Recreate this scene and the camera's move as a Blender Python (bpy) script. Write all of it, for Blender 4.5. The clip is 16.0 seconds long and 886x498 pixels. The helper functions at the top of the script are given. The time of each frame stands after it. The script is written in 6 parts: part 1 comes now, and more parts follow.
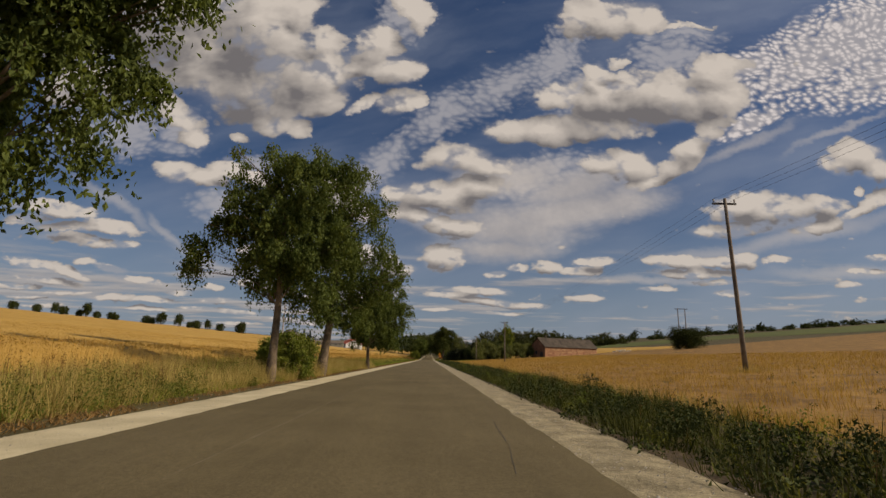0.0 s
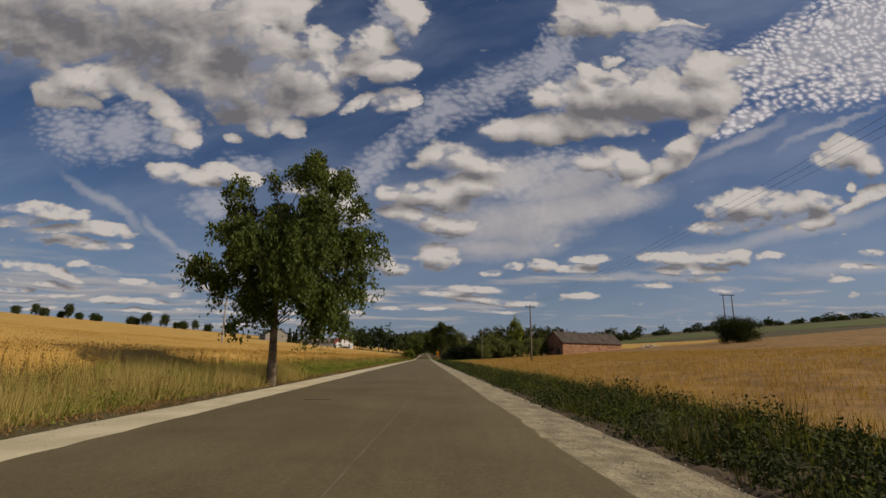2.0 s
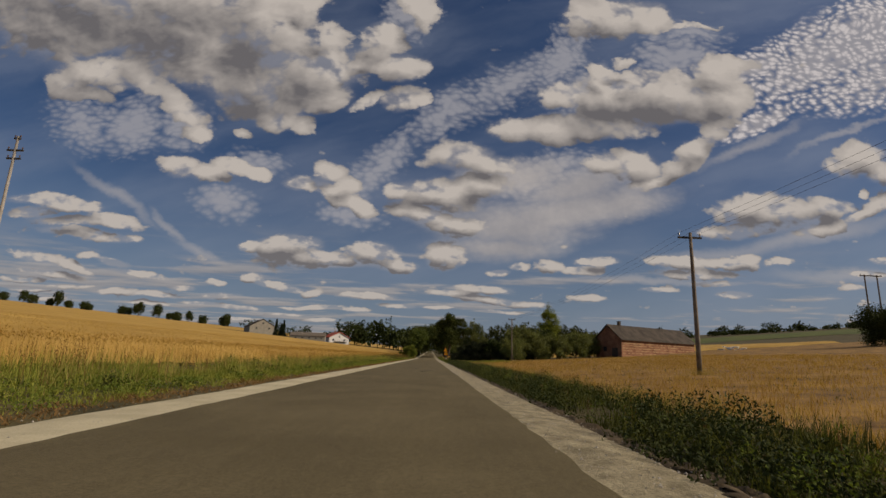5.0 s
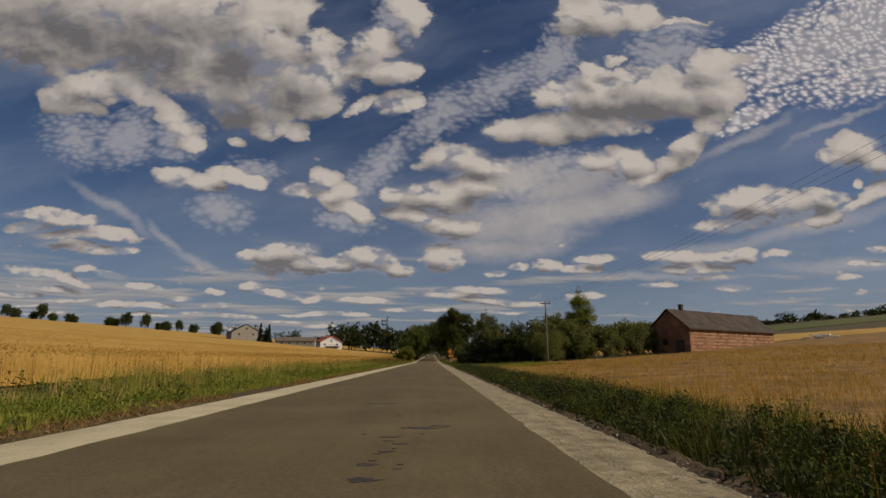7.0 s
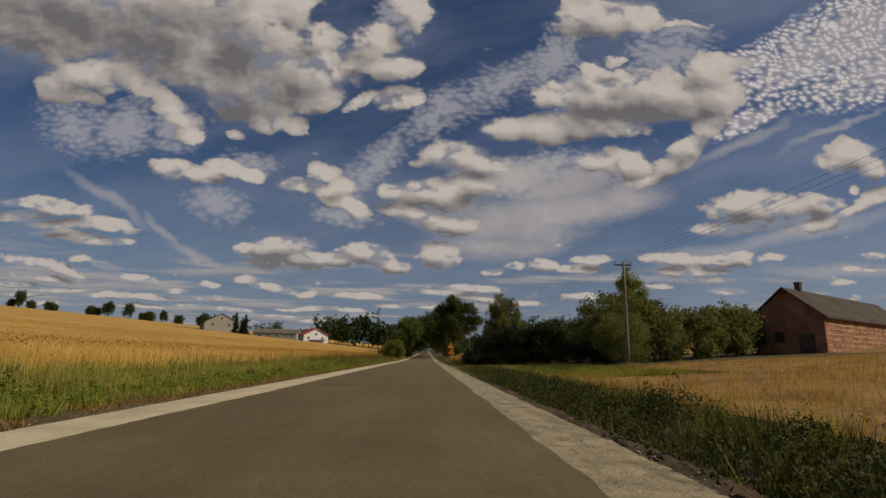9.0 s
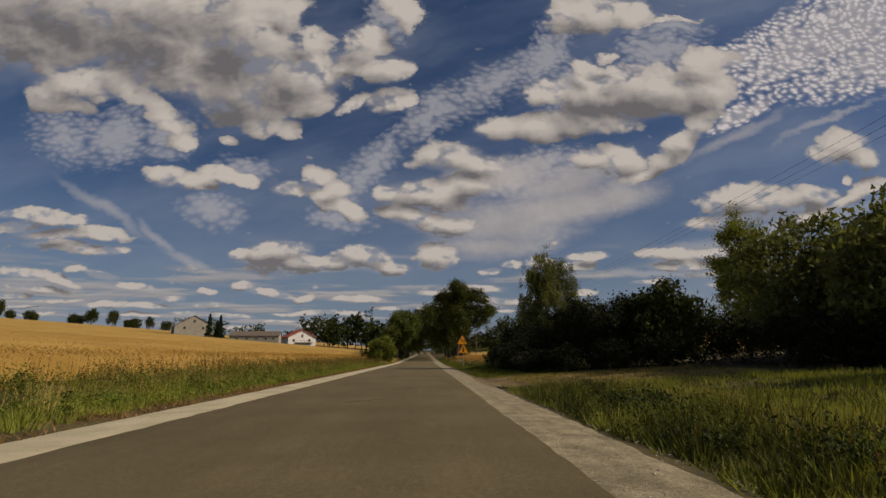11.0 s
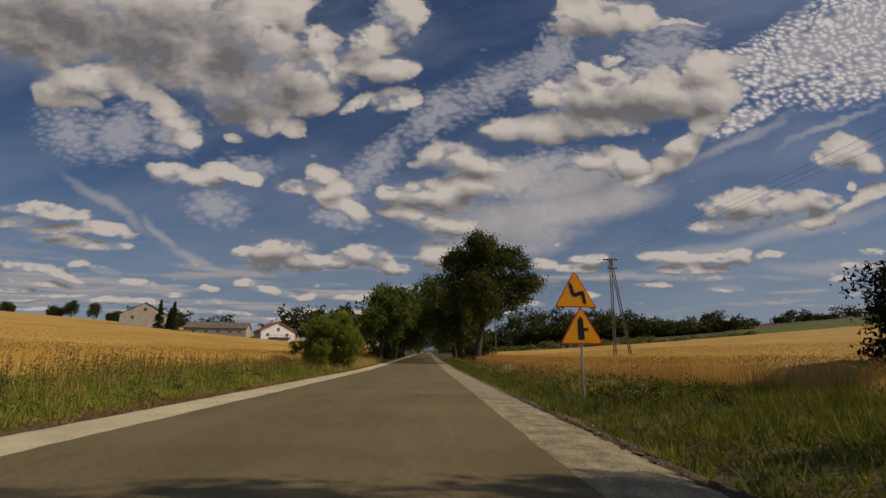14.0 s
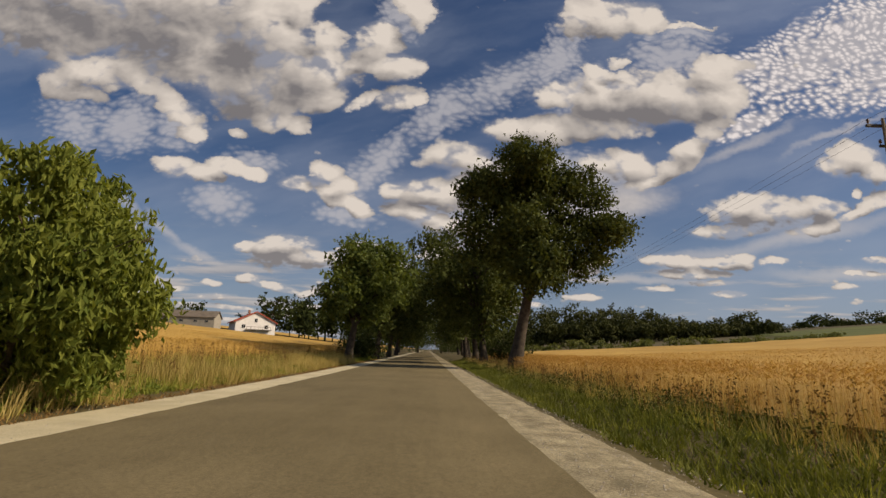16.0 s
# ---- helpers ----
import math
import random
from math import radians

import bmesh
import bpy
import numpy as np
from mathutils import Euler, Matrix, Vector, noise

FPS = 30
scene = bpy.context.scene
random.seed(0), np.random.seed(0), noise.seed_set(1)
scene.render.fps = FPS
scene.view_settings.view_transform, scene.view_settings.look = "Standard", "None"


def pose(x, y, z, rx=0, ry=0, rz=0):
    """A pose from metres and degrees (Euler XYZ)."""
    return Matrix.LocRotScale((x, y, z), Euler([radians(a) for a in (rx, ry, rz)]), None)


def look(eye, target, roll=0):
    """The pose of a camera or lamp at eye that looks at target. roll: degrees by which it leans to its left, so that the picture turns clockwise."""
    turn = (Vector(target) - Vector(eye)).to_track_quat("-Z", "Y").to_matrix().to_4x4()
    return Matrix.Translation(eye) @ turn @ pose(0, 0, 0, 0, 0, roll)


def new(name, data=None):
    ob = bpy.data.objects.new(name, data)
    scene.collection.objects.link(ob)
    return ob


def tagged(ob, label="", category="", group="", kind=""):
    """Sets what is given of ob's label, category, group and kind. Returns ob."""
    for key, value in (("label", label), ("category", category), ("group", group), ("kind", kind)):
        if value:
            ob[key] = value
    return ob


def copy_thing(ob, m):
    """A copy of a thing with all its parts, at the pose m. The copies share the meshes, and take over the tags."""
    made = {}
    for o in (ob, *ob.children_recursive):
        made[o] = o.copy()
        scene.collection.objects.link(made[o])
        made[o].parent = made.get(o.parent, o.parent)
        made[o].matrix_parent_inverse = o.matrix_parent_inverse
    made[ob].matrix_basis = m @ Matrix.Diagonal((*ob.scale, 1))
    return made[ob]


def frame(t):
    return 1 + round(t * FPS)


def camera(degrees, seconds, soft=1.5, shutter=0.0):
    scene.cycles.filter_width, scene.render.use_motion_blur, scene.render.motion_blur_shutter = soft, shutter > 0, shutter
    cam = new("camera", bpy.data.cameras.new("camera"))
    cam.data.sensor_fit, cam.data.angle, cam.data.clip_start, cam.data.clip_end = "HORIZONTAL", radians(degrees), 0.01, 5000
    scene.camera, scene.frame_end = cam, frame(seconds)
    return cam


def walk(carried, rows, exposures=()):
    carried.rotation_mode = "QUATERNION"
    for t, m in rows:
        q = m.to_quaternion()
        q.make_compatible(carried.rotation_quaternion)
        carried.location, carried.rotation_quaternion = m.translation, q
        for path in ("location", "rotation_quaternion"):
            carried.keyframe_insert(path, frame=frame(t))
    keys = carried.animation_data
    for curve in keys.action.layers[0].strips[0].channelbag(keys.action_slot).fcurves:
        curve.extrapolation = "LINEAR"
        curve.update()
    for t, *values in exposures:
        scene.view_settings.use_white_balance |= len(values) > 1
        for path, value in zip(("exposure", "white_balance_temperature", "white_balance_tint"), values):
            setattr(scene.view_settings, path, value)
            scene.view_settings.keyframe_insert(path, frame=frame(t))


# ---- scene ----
cam = camera(82.0, 16.0)
walk(cam, [
        (0.0, pose(0, 0.00, 1.15, 102.10, -1.10, -1.42)),
        (0.5, pose(0, 8.00, 1.15, 101.83, -1.59, -1.55)),
        (1.0, pose(0, 16.00, 1.15, 101.98, -0.74, -0.74)),
        (1.5, pose(0, 24.00, 1.15, 101.98, -0.86, -0.70)),
        (2.0, pose(0, 32.00, 1.15, 102.00, -0.48, -1.80)),
        (2.5, pose(0, 40.00, 1.15, 101.83, -0.61, -1.64)),
        (2.9, pose(0, 46.40, 1.15, 101.47, -0.52, -0.33)),
        (3.0, pose(0, 48.00, 1.15, 101.84, -1.46, -0.93)),
        (3.5, pose(0, 56.00, 1.15, 101.85, -0.80, -1.52)),
        (4.0, pose(0, 64.00, 1.15, 101.88, -0.68, -1.99)),
        (4.2, pose(0, 67.20, 1.15, 101.92, -1.88, -1.32)),
        (6.3, pose(0, 100.80, 1.15, 101.77, -0.61, -1.15)),
        (6.5, pose(0, 104.00, 1.15, 101.82, 0.15, -0.57)),
        (7.0, pose(0, 112.00, 1.15, 102.14, 0.00, -1.18)),
        (7.5, pose(0, 120.00, 1.15, 102.20, -0.05, -2.88)),
        (8.0, pose(0, 128.00, 1.15, 101.60, -1.23, -1.45)),
        (8.5, pose(0, 136.00, 1.15, 101.99, -0.15, -1.82)),
        (8.7, pose(0, 139.20, 1.15, 101.85, -1.15, -1.77)),
        (11.0, pose(0, 176.00, 1.15, 101.92, 0.43, -1.84)),
        (11.5, pose(0, 184.00, 1.15, 101.87, -0.04, -1.85)),
        (12.0, pose(0, 192.00, 1.15, 101.76, -0.77, -1.70)),
        (12.5, pose(0, 200.00, 1.15, 101.87, -1.71, -1.45)),
        (13.0, pose(0, 208.00, 1.15, 101.33, 0.16, -3.20)),
        (13.5, pose(0, 216.00, 1.15, 101.97, -1.99, -1.32)),
        (14.0, pose(0, 224.00, 1.15, 101.95, -0.40, -1.75)),
        (14.5, pose(0, 232.00, 1.15, 101.61, -0.11, -2.62)),
        (15.0, pose(0, 240.00, 1.15, 101.90, -0.95, -1.16)),
        (15.5, pose(0, 248.00, 1.15, 101.77, -1.82, -1.41)),
        (16.0, pose(0, 256.00, 1.15, 101.87, -1.62, -1.74))],
     exposures=[(0.0, -0.40, 6860, 15), (1.0, -0.46, 6710, 15), (1.5, -0.44, 6510, 15), (3.0, -0.58, 6490, 15), (3.5, -0.64, 6560, 15), (8.5, -0.64, 6710, 15), (12.0, -0.62, 6710, 15), (12.5, -0.66, 6660, 15), (13.2, -0.72, 6610, 15), (13.6, -0.72, 6610, 15), (14.0, -0.60, 6710, 15),
                (14.5, -0.42, 6810, 15), (15.5, -0.25, 6810, 15), (16.0, -0.12, 6860, 15)])

# ---- sky, sun ----
SUN_UP, SUN_SIDE = 35.5, 101.0  # degrees above the horizon, degrees clockwise from the road's heading
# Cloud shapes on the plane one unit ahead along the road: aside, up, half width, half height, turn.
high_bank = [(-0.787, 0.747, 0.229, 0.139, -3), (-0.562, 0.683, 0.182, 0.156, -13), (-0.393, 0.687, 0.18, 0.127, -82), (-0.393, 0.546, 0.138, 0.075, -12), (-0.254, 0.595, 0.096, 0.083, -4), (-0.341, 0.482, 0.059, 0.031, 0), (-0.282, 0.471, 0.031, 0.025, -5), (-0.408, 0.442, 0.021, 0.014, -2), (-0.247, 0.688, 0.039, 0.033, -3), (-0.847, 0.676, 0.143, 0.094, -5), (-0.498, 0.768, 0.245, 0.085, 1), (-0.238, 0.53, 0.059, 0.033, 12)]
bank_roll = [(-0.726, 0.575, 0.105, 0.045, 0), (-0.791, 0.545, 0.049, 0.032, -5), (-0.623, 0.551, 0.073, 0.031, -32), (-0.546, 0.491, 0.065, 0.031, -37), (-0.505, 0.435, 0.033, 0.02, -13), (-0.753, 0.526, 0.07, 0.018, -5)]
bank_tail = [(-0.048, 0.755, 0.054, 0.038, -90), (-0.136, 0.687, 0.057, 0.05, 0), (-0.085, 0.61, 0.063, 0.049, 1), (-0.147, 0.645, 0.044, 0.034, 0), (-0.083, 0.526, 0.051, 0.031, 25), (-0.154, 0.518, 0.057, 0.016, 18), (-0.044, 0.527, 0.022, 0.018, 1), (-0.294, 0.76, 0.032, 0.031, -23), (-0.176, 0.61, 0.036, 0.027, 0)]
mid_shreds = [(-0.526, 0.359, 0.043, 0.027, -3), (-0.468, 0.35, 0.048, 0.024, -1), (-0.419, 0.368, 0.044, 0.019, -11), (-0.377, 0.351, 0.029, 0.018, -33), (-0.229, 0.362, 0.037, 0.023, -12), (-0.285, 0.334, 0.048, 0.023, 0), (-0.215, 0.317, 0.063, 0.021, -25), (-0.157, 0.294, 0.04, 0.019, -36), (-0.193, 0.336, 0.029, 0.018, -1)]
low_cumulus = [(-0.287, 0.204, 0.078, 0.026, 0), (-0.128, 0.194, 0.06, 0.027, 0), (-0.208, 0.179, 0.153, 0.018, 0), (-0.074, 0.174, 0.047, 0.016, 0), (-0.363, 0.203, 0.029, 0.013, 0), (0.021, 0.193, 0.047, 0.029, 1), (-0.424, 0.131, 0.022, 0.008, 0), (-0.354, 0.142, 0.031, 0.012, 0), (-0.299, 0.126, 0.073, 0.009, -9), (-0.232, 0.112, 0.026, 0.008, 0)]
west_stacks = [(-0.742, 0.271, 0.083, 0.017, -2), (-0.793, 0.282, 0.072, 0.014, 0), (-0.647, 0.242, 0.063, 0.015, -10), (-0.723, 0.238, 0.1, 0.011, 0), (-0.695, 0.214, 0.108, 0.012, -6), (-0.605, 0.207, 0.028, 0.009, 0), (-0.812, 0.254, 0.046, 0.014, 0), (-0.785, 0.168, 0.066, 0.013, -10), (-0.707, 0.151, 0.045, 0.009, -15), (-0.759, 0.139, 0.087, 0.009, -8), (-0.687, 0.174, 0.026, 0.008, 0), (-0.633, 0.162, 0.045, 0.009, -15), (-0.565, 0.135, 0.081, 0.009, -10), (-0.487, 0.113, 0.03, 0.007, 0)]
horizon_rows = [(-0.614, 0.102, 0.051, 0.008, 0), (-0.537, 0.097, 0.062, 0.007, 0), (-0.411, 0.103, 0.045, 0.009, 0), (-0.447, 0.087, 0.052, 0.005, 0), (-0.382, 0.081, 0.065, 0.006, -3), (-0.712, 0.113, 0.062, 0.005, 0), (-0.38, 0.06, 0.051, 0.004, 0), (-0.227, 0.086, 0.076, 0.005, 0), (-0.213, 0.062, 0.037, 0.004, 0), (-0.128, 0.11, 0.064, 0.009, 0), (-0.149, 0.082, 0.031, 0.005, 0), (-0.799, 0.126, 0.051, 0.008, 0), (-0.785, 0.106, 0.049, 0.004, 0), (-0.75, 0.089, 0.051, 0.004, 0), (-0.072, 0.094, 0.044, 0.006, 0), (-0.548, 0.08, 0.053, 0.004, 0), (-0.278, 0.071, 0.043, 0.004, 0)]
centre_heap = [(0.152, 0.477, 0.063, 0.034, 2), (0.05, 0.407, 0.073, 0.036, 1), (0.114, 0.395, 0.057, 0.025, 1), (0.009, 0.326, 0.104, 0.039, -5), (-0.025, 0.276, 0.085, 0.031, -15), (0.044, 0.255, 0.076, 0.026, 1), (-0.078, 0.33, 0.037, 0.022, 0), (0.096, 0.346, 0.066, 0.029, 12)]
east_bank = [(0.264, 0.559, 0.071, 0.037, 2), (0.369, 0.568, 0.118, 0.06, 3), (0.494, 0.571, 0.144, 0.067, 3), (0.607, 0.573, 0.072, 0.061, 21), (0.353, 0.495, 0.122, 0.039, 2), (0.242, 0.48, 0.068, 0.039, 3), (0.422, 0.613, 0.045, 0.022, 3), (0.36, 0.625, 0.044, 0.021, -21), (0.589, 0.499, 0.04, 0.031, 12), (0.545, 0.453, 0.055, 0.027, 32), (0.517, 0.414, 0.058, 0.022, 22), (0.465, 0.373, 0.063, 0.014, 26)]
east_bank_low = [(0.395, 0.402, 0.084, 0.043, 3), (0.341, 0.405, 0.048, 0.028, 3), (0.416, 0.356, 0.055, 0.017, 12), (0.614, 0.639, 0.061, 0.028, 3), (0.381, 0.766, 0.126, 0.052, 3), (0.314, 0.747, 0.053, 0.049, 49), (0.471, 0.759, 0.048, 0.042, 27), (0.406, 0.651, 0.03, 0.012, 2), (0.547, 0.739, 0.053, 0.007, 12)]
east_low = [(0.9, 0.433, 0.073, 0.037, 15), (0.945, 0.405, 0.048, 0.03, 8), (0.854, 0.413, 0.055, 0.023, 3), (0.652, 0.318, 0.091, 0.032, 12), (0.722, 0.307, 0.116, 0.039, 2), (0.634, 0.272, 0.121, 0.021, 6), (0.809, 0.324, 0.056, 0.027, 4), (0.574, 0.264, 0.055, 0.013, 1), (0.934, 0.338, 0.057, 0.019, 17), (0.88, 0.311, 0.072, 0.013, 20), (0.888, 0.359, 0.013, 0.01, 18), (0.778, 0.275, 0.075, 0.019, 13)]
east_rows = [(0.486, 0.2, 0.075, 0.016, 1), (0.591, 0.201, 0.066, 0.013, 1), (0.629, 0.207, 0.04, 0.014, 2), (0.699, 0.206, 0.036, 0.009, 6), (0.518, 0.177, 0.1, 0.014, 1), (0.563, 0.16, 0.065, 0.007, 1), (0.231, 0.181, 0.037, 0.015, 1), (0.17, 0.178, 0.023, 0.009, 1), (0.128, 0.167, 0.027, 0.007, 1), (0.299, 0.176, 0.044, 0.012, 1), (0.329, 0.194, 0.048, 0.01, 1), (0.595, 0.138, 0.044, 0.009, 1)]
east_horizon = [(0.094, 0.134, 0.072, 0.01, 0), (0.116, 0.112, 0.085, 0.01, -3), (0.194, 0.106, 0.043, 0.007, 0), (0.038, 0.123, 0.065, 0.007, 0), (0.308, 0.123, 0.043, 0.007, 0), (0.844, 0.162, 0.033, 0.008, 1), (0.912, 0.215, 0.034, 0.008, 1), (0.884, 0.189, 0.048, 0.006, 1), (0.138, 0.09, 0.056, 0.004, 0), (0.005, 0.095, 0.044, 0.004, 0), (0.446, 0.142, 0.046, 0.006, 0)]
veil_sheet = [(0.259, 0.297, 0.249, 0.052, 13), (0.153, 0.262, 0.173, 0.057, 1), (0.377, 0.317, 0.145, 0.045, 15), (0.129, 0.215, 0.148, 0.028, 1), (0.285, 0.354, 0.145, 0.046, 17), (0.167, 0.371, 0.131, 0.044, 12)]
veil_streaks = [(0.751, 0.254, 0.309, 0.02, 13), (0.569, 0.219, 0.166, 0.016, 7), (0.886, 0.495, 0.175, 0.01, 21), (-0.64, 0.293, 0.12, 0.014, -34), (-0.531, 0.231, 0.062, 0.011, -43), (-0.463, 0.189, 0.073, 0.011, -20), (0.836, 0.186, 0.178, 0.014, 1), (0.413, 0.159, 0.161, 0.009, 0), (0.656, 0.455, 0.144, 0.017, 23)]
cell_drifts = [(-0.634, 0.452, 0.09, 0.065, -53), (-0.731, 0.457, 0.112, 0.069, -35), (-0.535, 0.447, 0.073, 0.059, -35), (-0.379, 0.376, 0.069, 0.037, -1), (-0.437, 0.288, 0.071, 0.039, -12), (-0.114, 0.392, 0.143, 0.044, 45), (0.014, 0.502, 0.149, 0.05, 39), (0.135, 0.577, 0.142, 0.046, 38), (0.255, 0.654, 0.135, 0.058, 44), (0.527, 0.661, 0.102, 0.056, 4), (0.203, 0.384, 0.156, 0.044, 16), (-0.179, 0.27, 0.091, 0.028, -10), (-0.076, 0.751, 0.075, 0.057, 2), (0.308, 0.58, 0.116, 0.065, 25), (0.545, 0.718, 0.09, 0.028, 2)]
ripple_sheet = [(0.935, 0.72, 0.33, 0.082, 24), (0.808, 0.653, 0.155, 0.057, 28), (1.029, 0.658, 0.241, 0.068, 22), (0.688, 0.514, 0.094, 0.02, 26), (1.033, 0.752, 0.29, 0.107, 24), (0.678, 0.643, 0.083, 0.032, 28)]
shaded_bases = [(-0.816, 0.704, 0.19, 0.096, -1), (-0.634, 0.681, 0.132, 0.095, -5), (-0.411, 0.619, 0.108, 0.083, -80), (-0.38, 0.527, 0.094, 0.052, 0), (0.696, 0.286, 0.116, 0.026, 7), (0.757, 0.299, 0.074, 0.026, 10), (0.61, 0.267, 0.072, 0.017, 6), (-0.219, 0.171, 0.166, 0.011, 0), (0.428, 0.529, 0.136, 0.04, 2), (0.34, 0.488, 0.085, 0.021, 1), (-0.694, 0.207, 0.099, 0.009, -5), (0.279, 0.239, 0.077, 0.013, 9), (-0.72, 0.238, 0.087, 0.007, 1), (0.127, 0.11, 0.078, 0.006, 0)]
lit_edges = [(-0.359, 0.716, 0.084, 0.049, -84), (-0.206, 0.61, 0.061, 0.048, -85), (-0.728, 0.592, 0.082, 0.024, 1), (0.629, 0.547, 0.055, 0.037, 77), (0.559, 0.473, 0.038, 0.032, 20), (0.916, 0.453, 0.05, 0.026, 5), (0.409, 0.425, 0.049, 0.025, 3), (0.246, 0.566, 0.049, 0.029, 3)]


def math_node(tree, op, a, b=None, c=None, clamp=False):
    n = tree.nodes.new("ShaderNodeMath")
    n.operation, n.use_clamp = op, clamp
    for i, v in enumerate((a, b, c)):
        if v is None:
            continue
        if isinstance(v, (int, float)):
            n.inputs[i].default_value = v
        else:
            tree.links.new(v, n.inputs[i])
    return n.outputs[0]


def vec_node(tree, op, a, b=None):
    n = tree.nodes.new("ShaderNodeVectorMath")
    n.operation = op
    for i, v in enumerate((a, b)):
        if v is None:
            continue
        if isinstance(v, tuple):
            n.inputs[i].default_value = v
        elif isinstance(v, (int, float)):
            n.inputs["Scale"].default_value = v
        else:
            tree.links.new(v, n.inputs[i])
    return n.outputs["Value"] if op in ("DOT_PRODUCT", "LENGTH") else n.outputs["Vector"]


def noise_node(tree, vector, scale, detail=4.0, rough=0.55, out="Fac"):
    n = tree.nodes.new("ShaderNodeTexNoise")
    n.inputs["Scale"].default_value, n.inputs["Detail"].default_value, n.inputs["Roughness"].default_value = scale, detail, rough
    if vector is not None:
        tree.links.new(vector, n.inputs["Vector"])
    return n.outputs[out]


def ramp_node(tree, value, lo, hi, a=0.0, b=1.0, smooth=True):
    n = tree.nodes.new("ShaderNodeMapRange")
    n.interpolation_type = "SMOOTHSTEP" if smooth else "LINEAR"
    tree.links.new(value, n.inputs["Value"])
    for key, v in (("From Min", lo), ("From Max", hi), ("To Min", a), ("To Max", b)):
        n.inputs[key].default_value = v
    return n.outputs["Result"]


def mix_node(tree, fac, a, b, blend="MIX"):
    n = tree.nodes.new("ShaderNodeMix")
    n.data_type, n.blend_type = "RGBA", blend
    for key, v in ((0, fac), (6, a), (7, b)):
        if isinstance(v, (int, float)):
            n.inputs[key].default_value = v
        elif isinstance(v, tuple):
            n.inputs[key].default_value = (*v, 1) if len(v) == 3 else v
        else:
            tree.links.new(v, n.inputs[key])
    return n.outputs[2]


def shape_group(name, shapes, warp, blend):
    """A field that is 1 in the middle of the shapes and falls off evenly to 0 outside; Place is looked up, Sway bends the outlines."""
    g = bpy.data.node_groups.new(name, "ShaderNodeTree")
    g.interface.new_socket("Place", in_out="INPUT", socket_type="NodeSocketVector")
    g.interface.new_socket("Sway", in_out="INPUT", socket_type="NodeSocketVector")
    g.interface.new_socket("Field", in_out="OUTPUT", socket_type="NodeSocketFloat")
    ins = g.nodes.new("NodeGroupInput")
    at = vec_node(g, "ADD", ins.outputs[0], vec_node(g, "SCALE", ins.outputs[1], warp))
    total = None
    for u, v, a, b, turn in shapes:
        m = g.nodes.new("ShaderNodeMapping")
        m.vector_type = "TEXTURE"
        g.links.new(at, m.inputs["Vector"])
        m.inputs["Location"].default_value = (u, v, 0)
        m.inputs["Rotation"].default_value = (0, 0, radians(turn))
        m.inputs["Scale"].default_value = (a * 1.4, b * 1.4, 1)
        s = g.nodes.new("ShaderNodeTexGradient")
        s.gradient_type = "SPHERICAL"
        g.links.new(m.outputs[0], s.inputs[0])
        total = s.outputs["Fac"] if total is None else math_node(g, "SMOOTH_MAX", total, s.outputs["Fac"], blend)
    empty = 0.0  # what the smooth blend adds where there is no shape at all
    for _ in shapes[1:]:
        empty += max(blend - empty, 0.0) ** 3 / (6.0 * blend * blend)
    total = ramp_node(g, total, empty, 1.0, 0.0, 1.0, False)
    g.links.new(total, g.nodes.new("NodeGroupOutput").inputs[0])
    return g


def puffs(tree, at, scale, fine=0.0, smooth=0.5):
    """Rounded billows, high in the middle of each puff; fine adds smaller ones."""
    total = None
    for size, weight in ((scale, 1.0), (scale * 2.3, fine), (scale * 5.1, fine * 0.5)):
        if weight:
            k = tree.nodes.new("ShaderNodeTexVoronoi")
            k.voronoi_dimensions, k.feature = "2D", "SMOOTH_F1"
            k.inputs["Scale"].default_value, k.inputs["Smoothness"].default_value = size, smooth
            tree.links.new(at, k.inputs["Vector"])
            one = math_node(tree, "MULTIPLY", math_node(tree, "SUBTRACT", 0.33, k.outputs["Distance"]), weight)
            total = one if total is None else math_node(tree, "ADD", total, one)
    return total


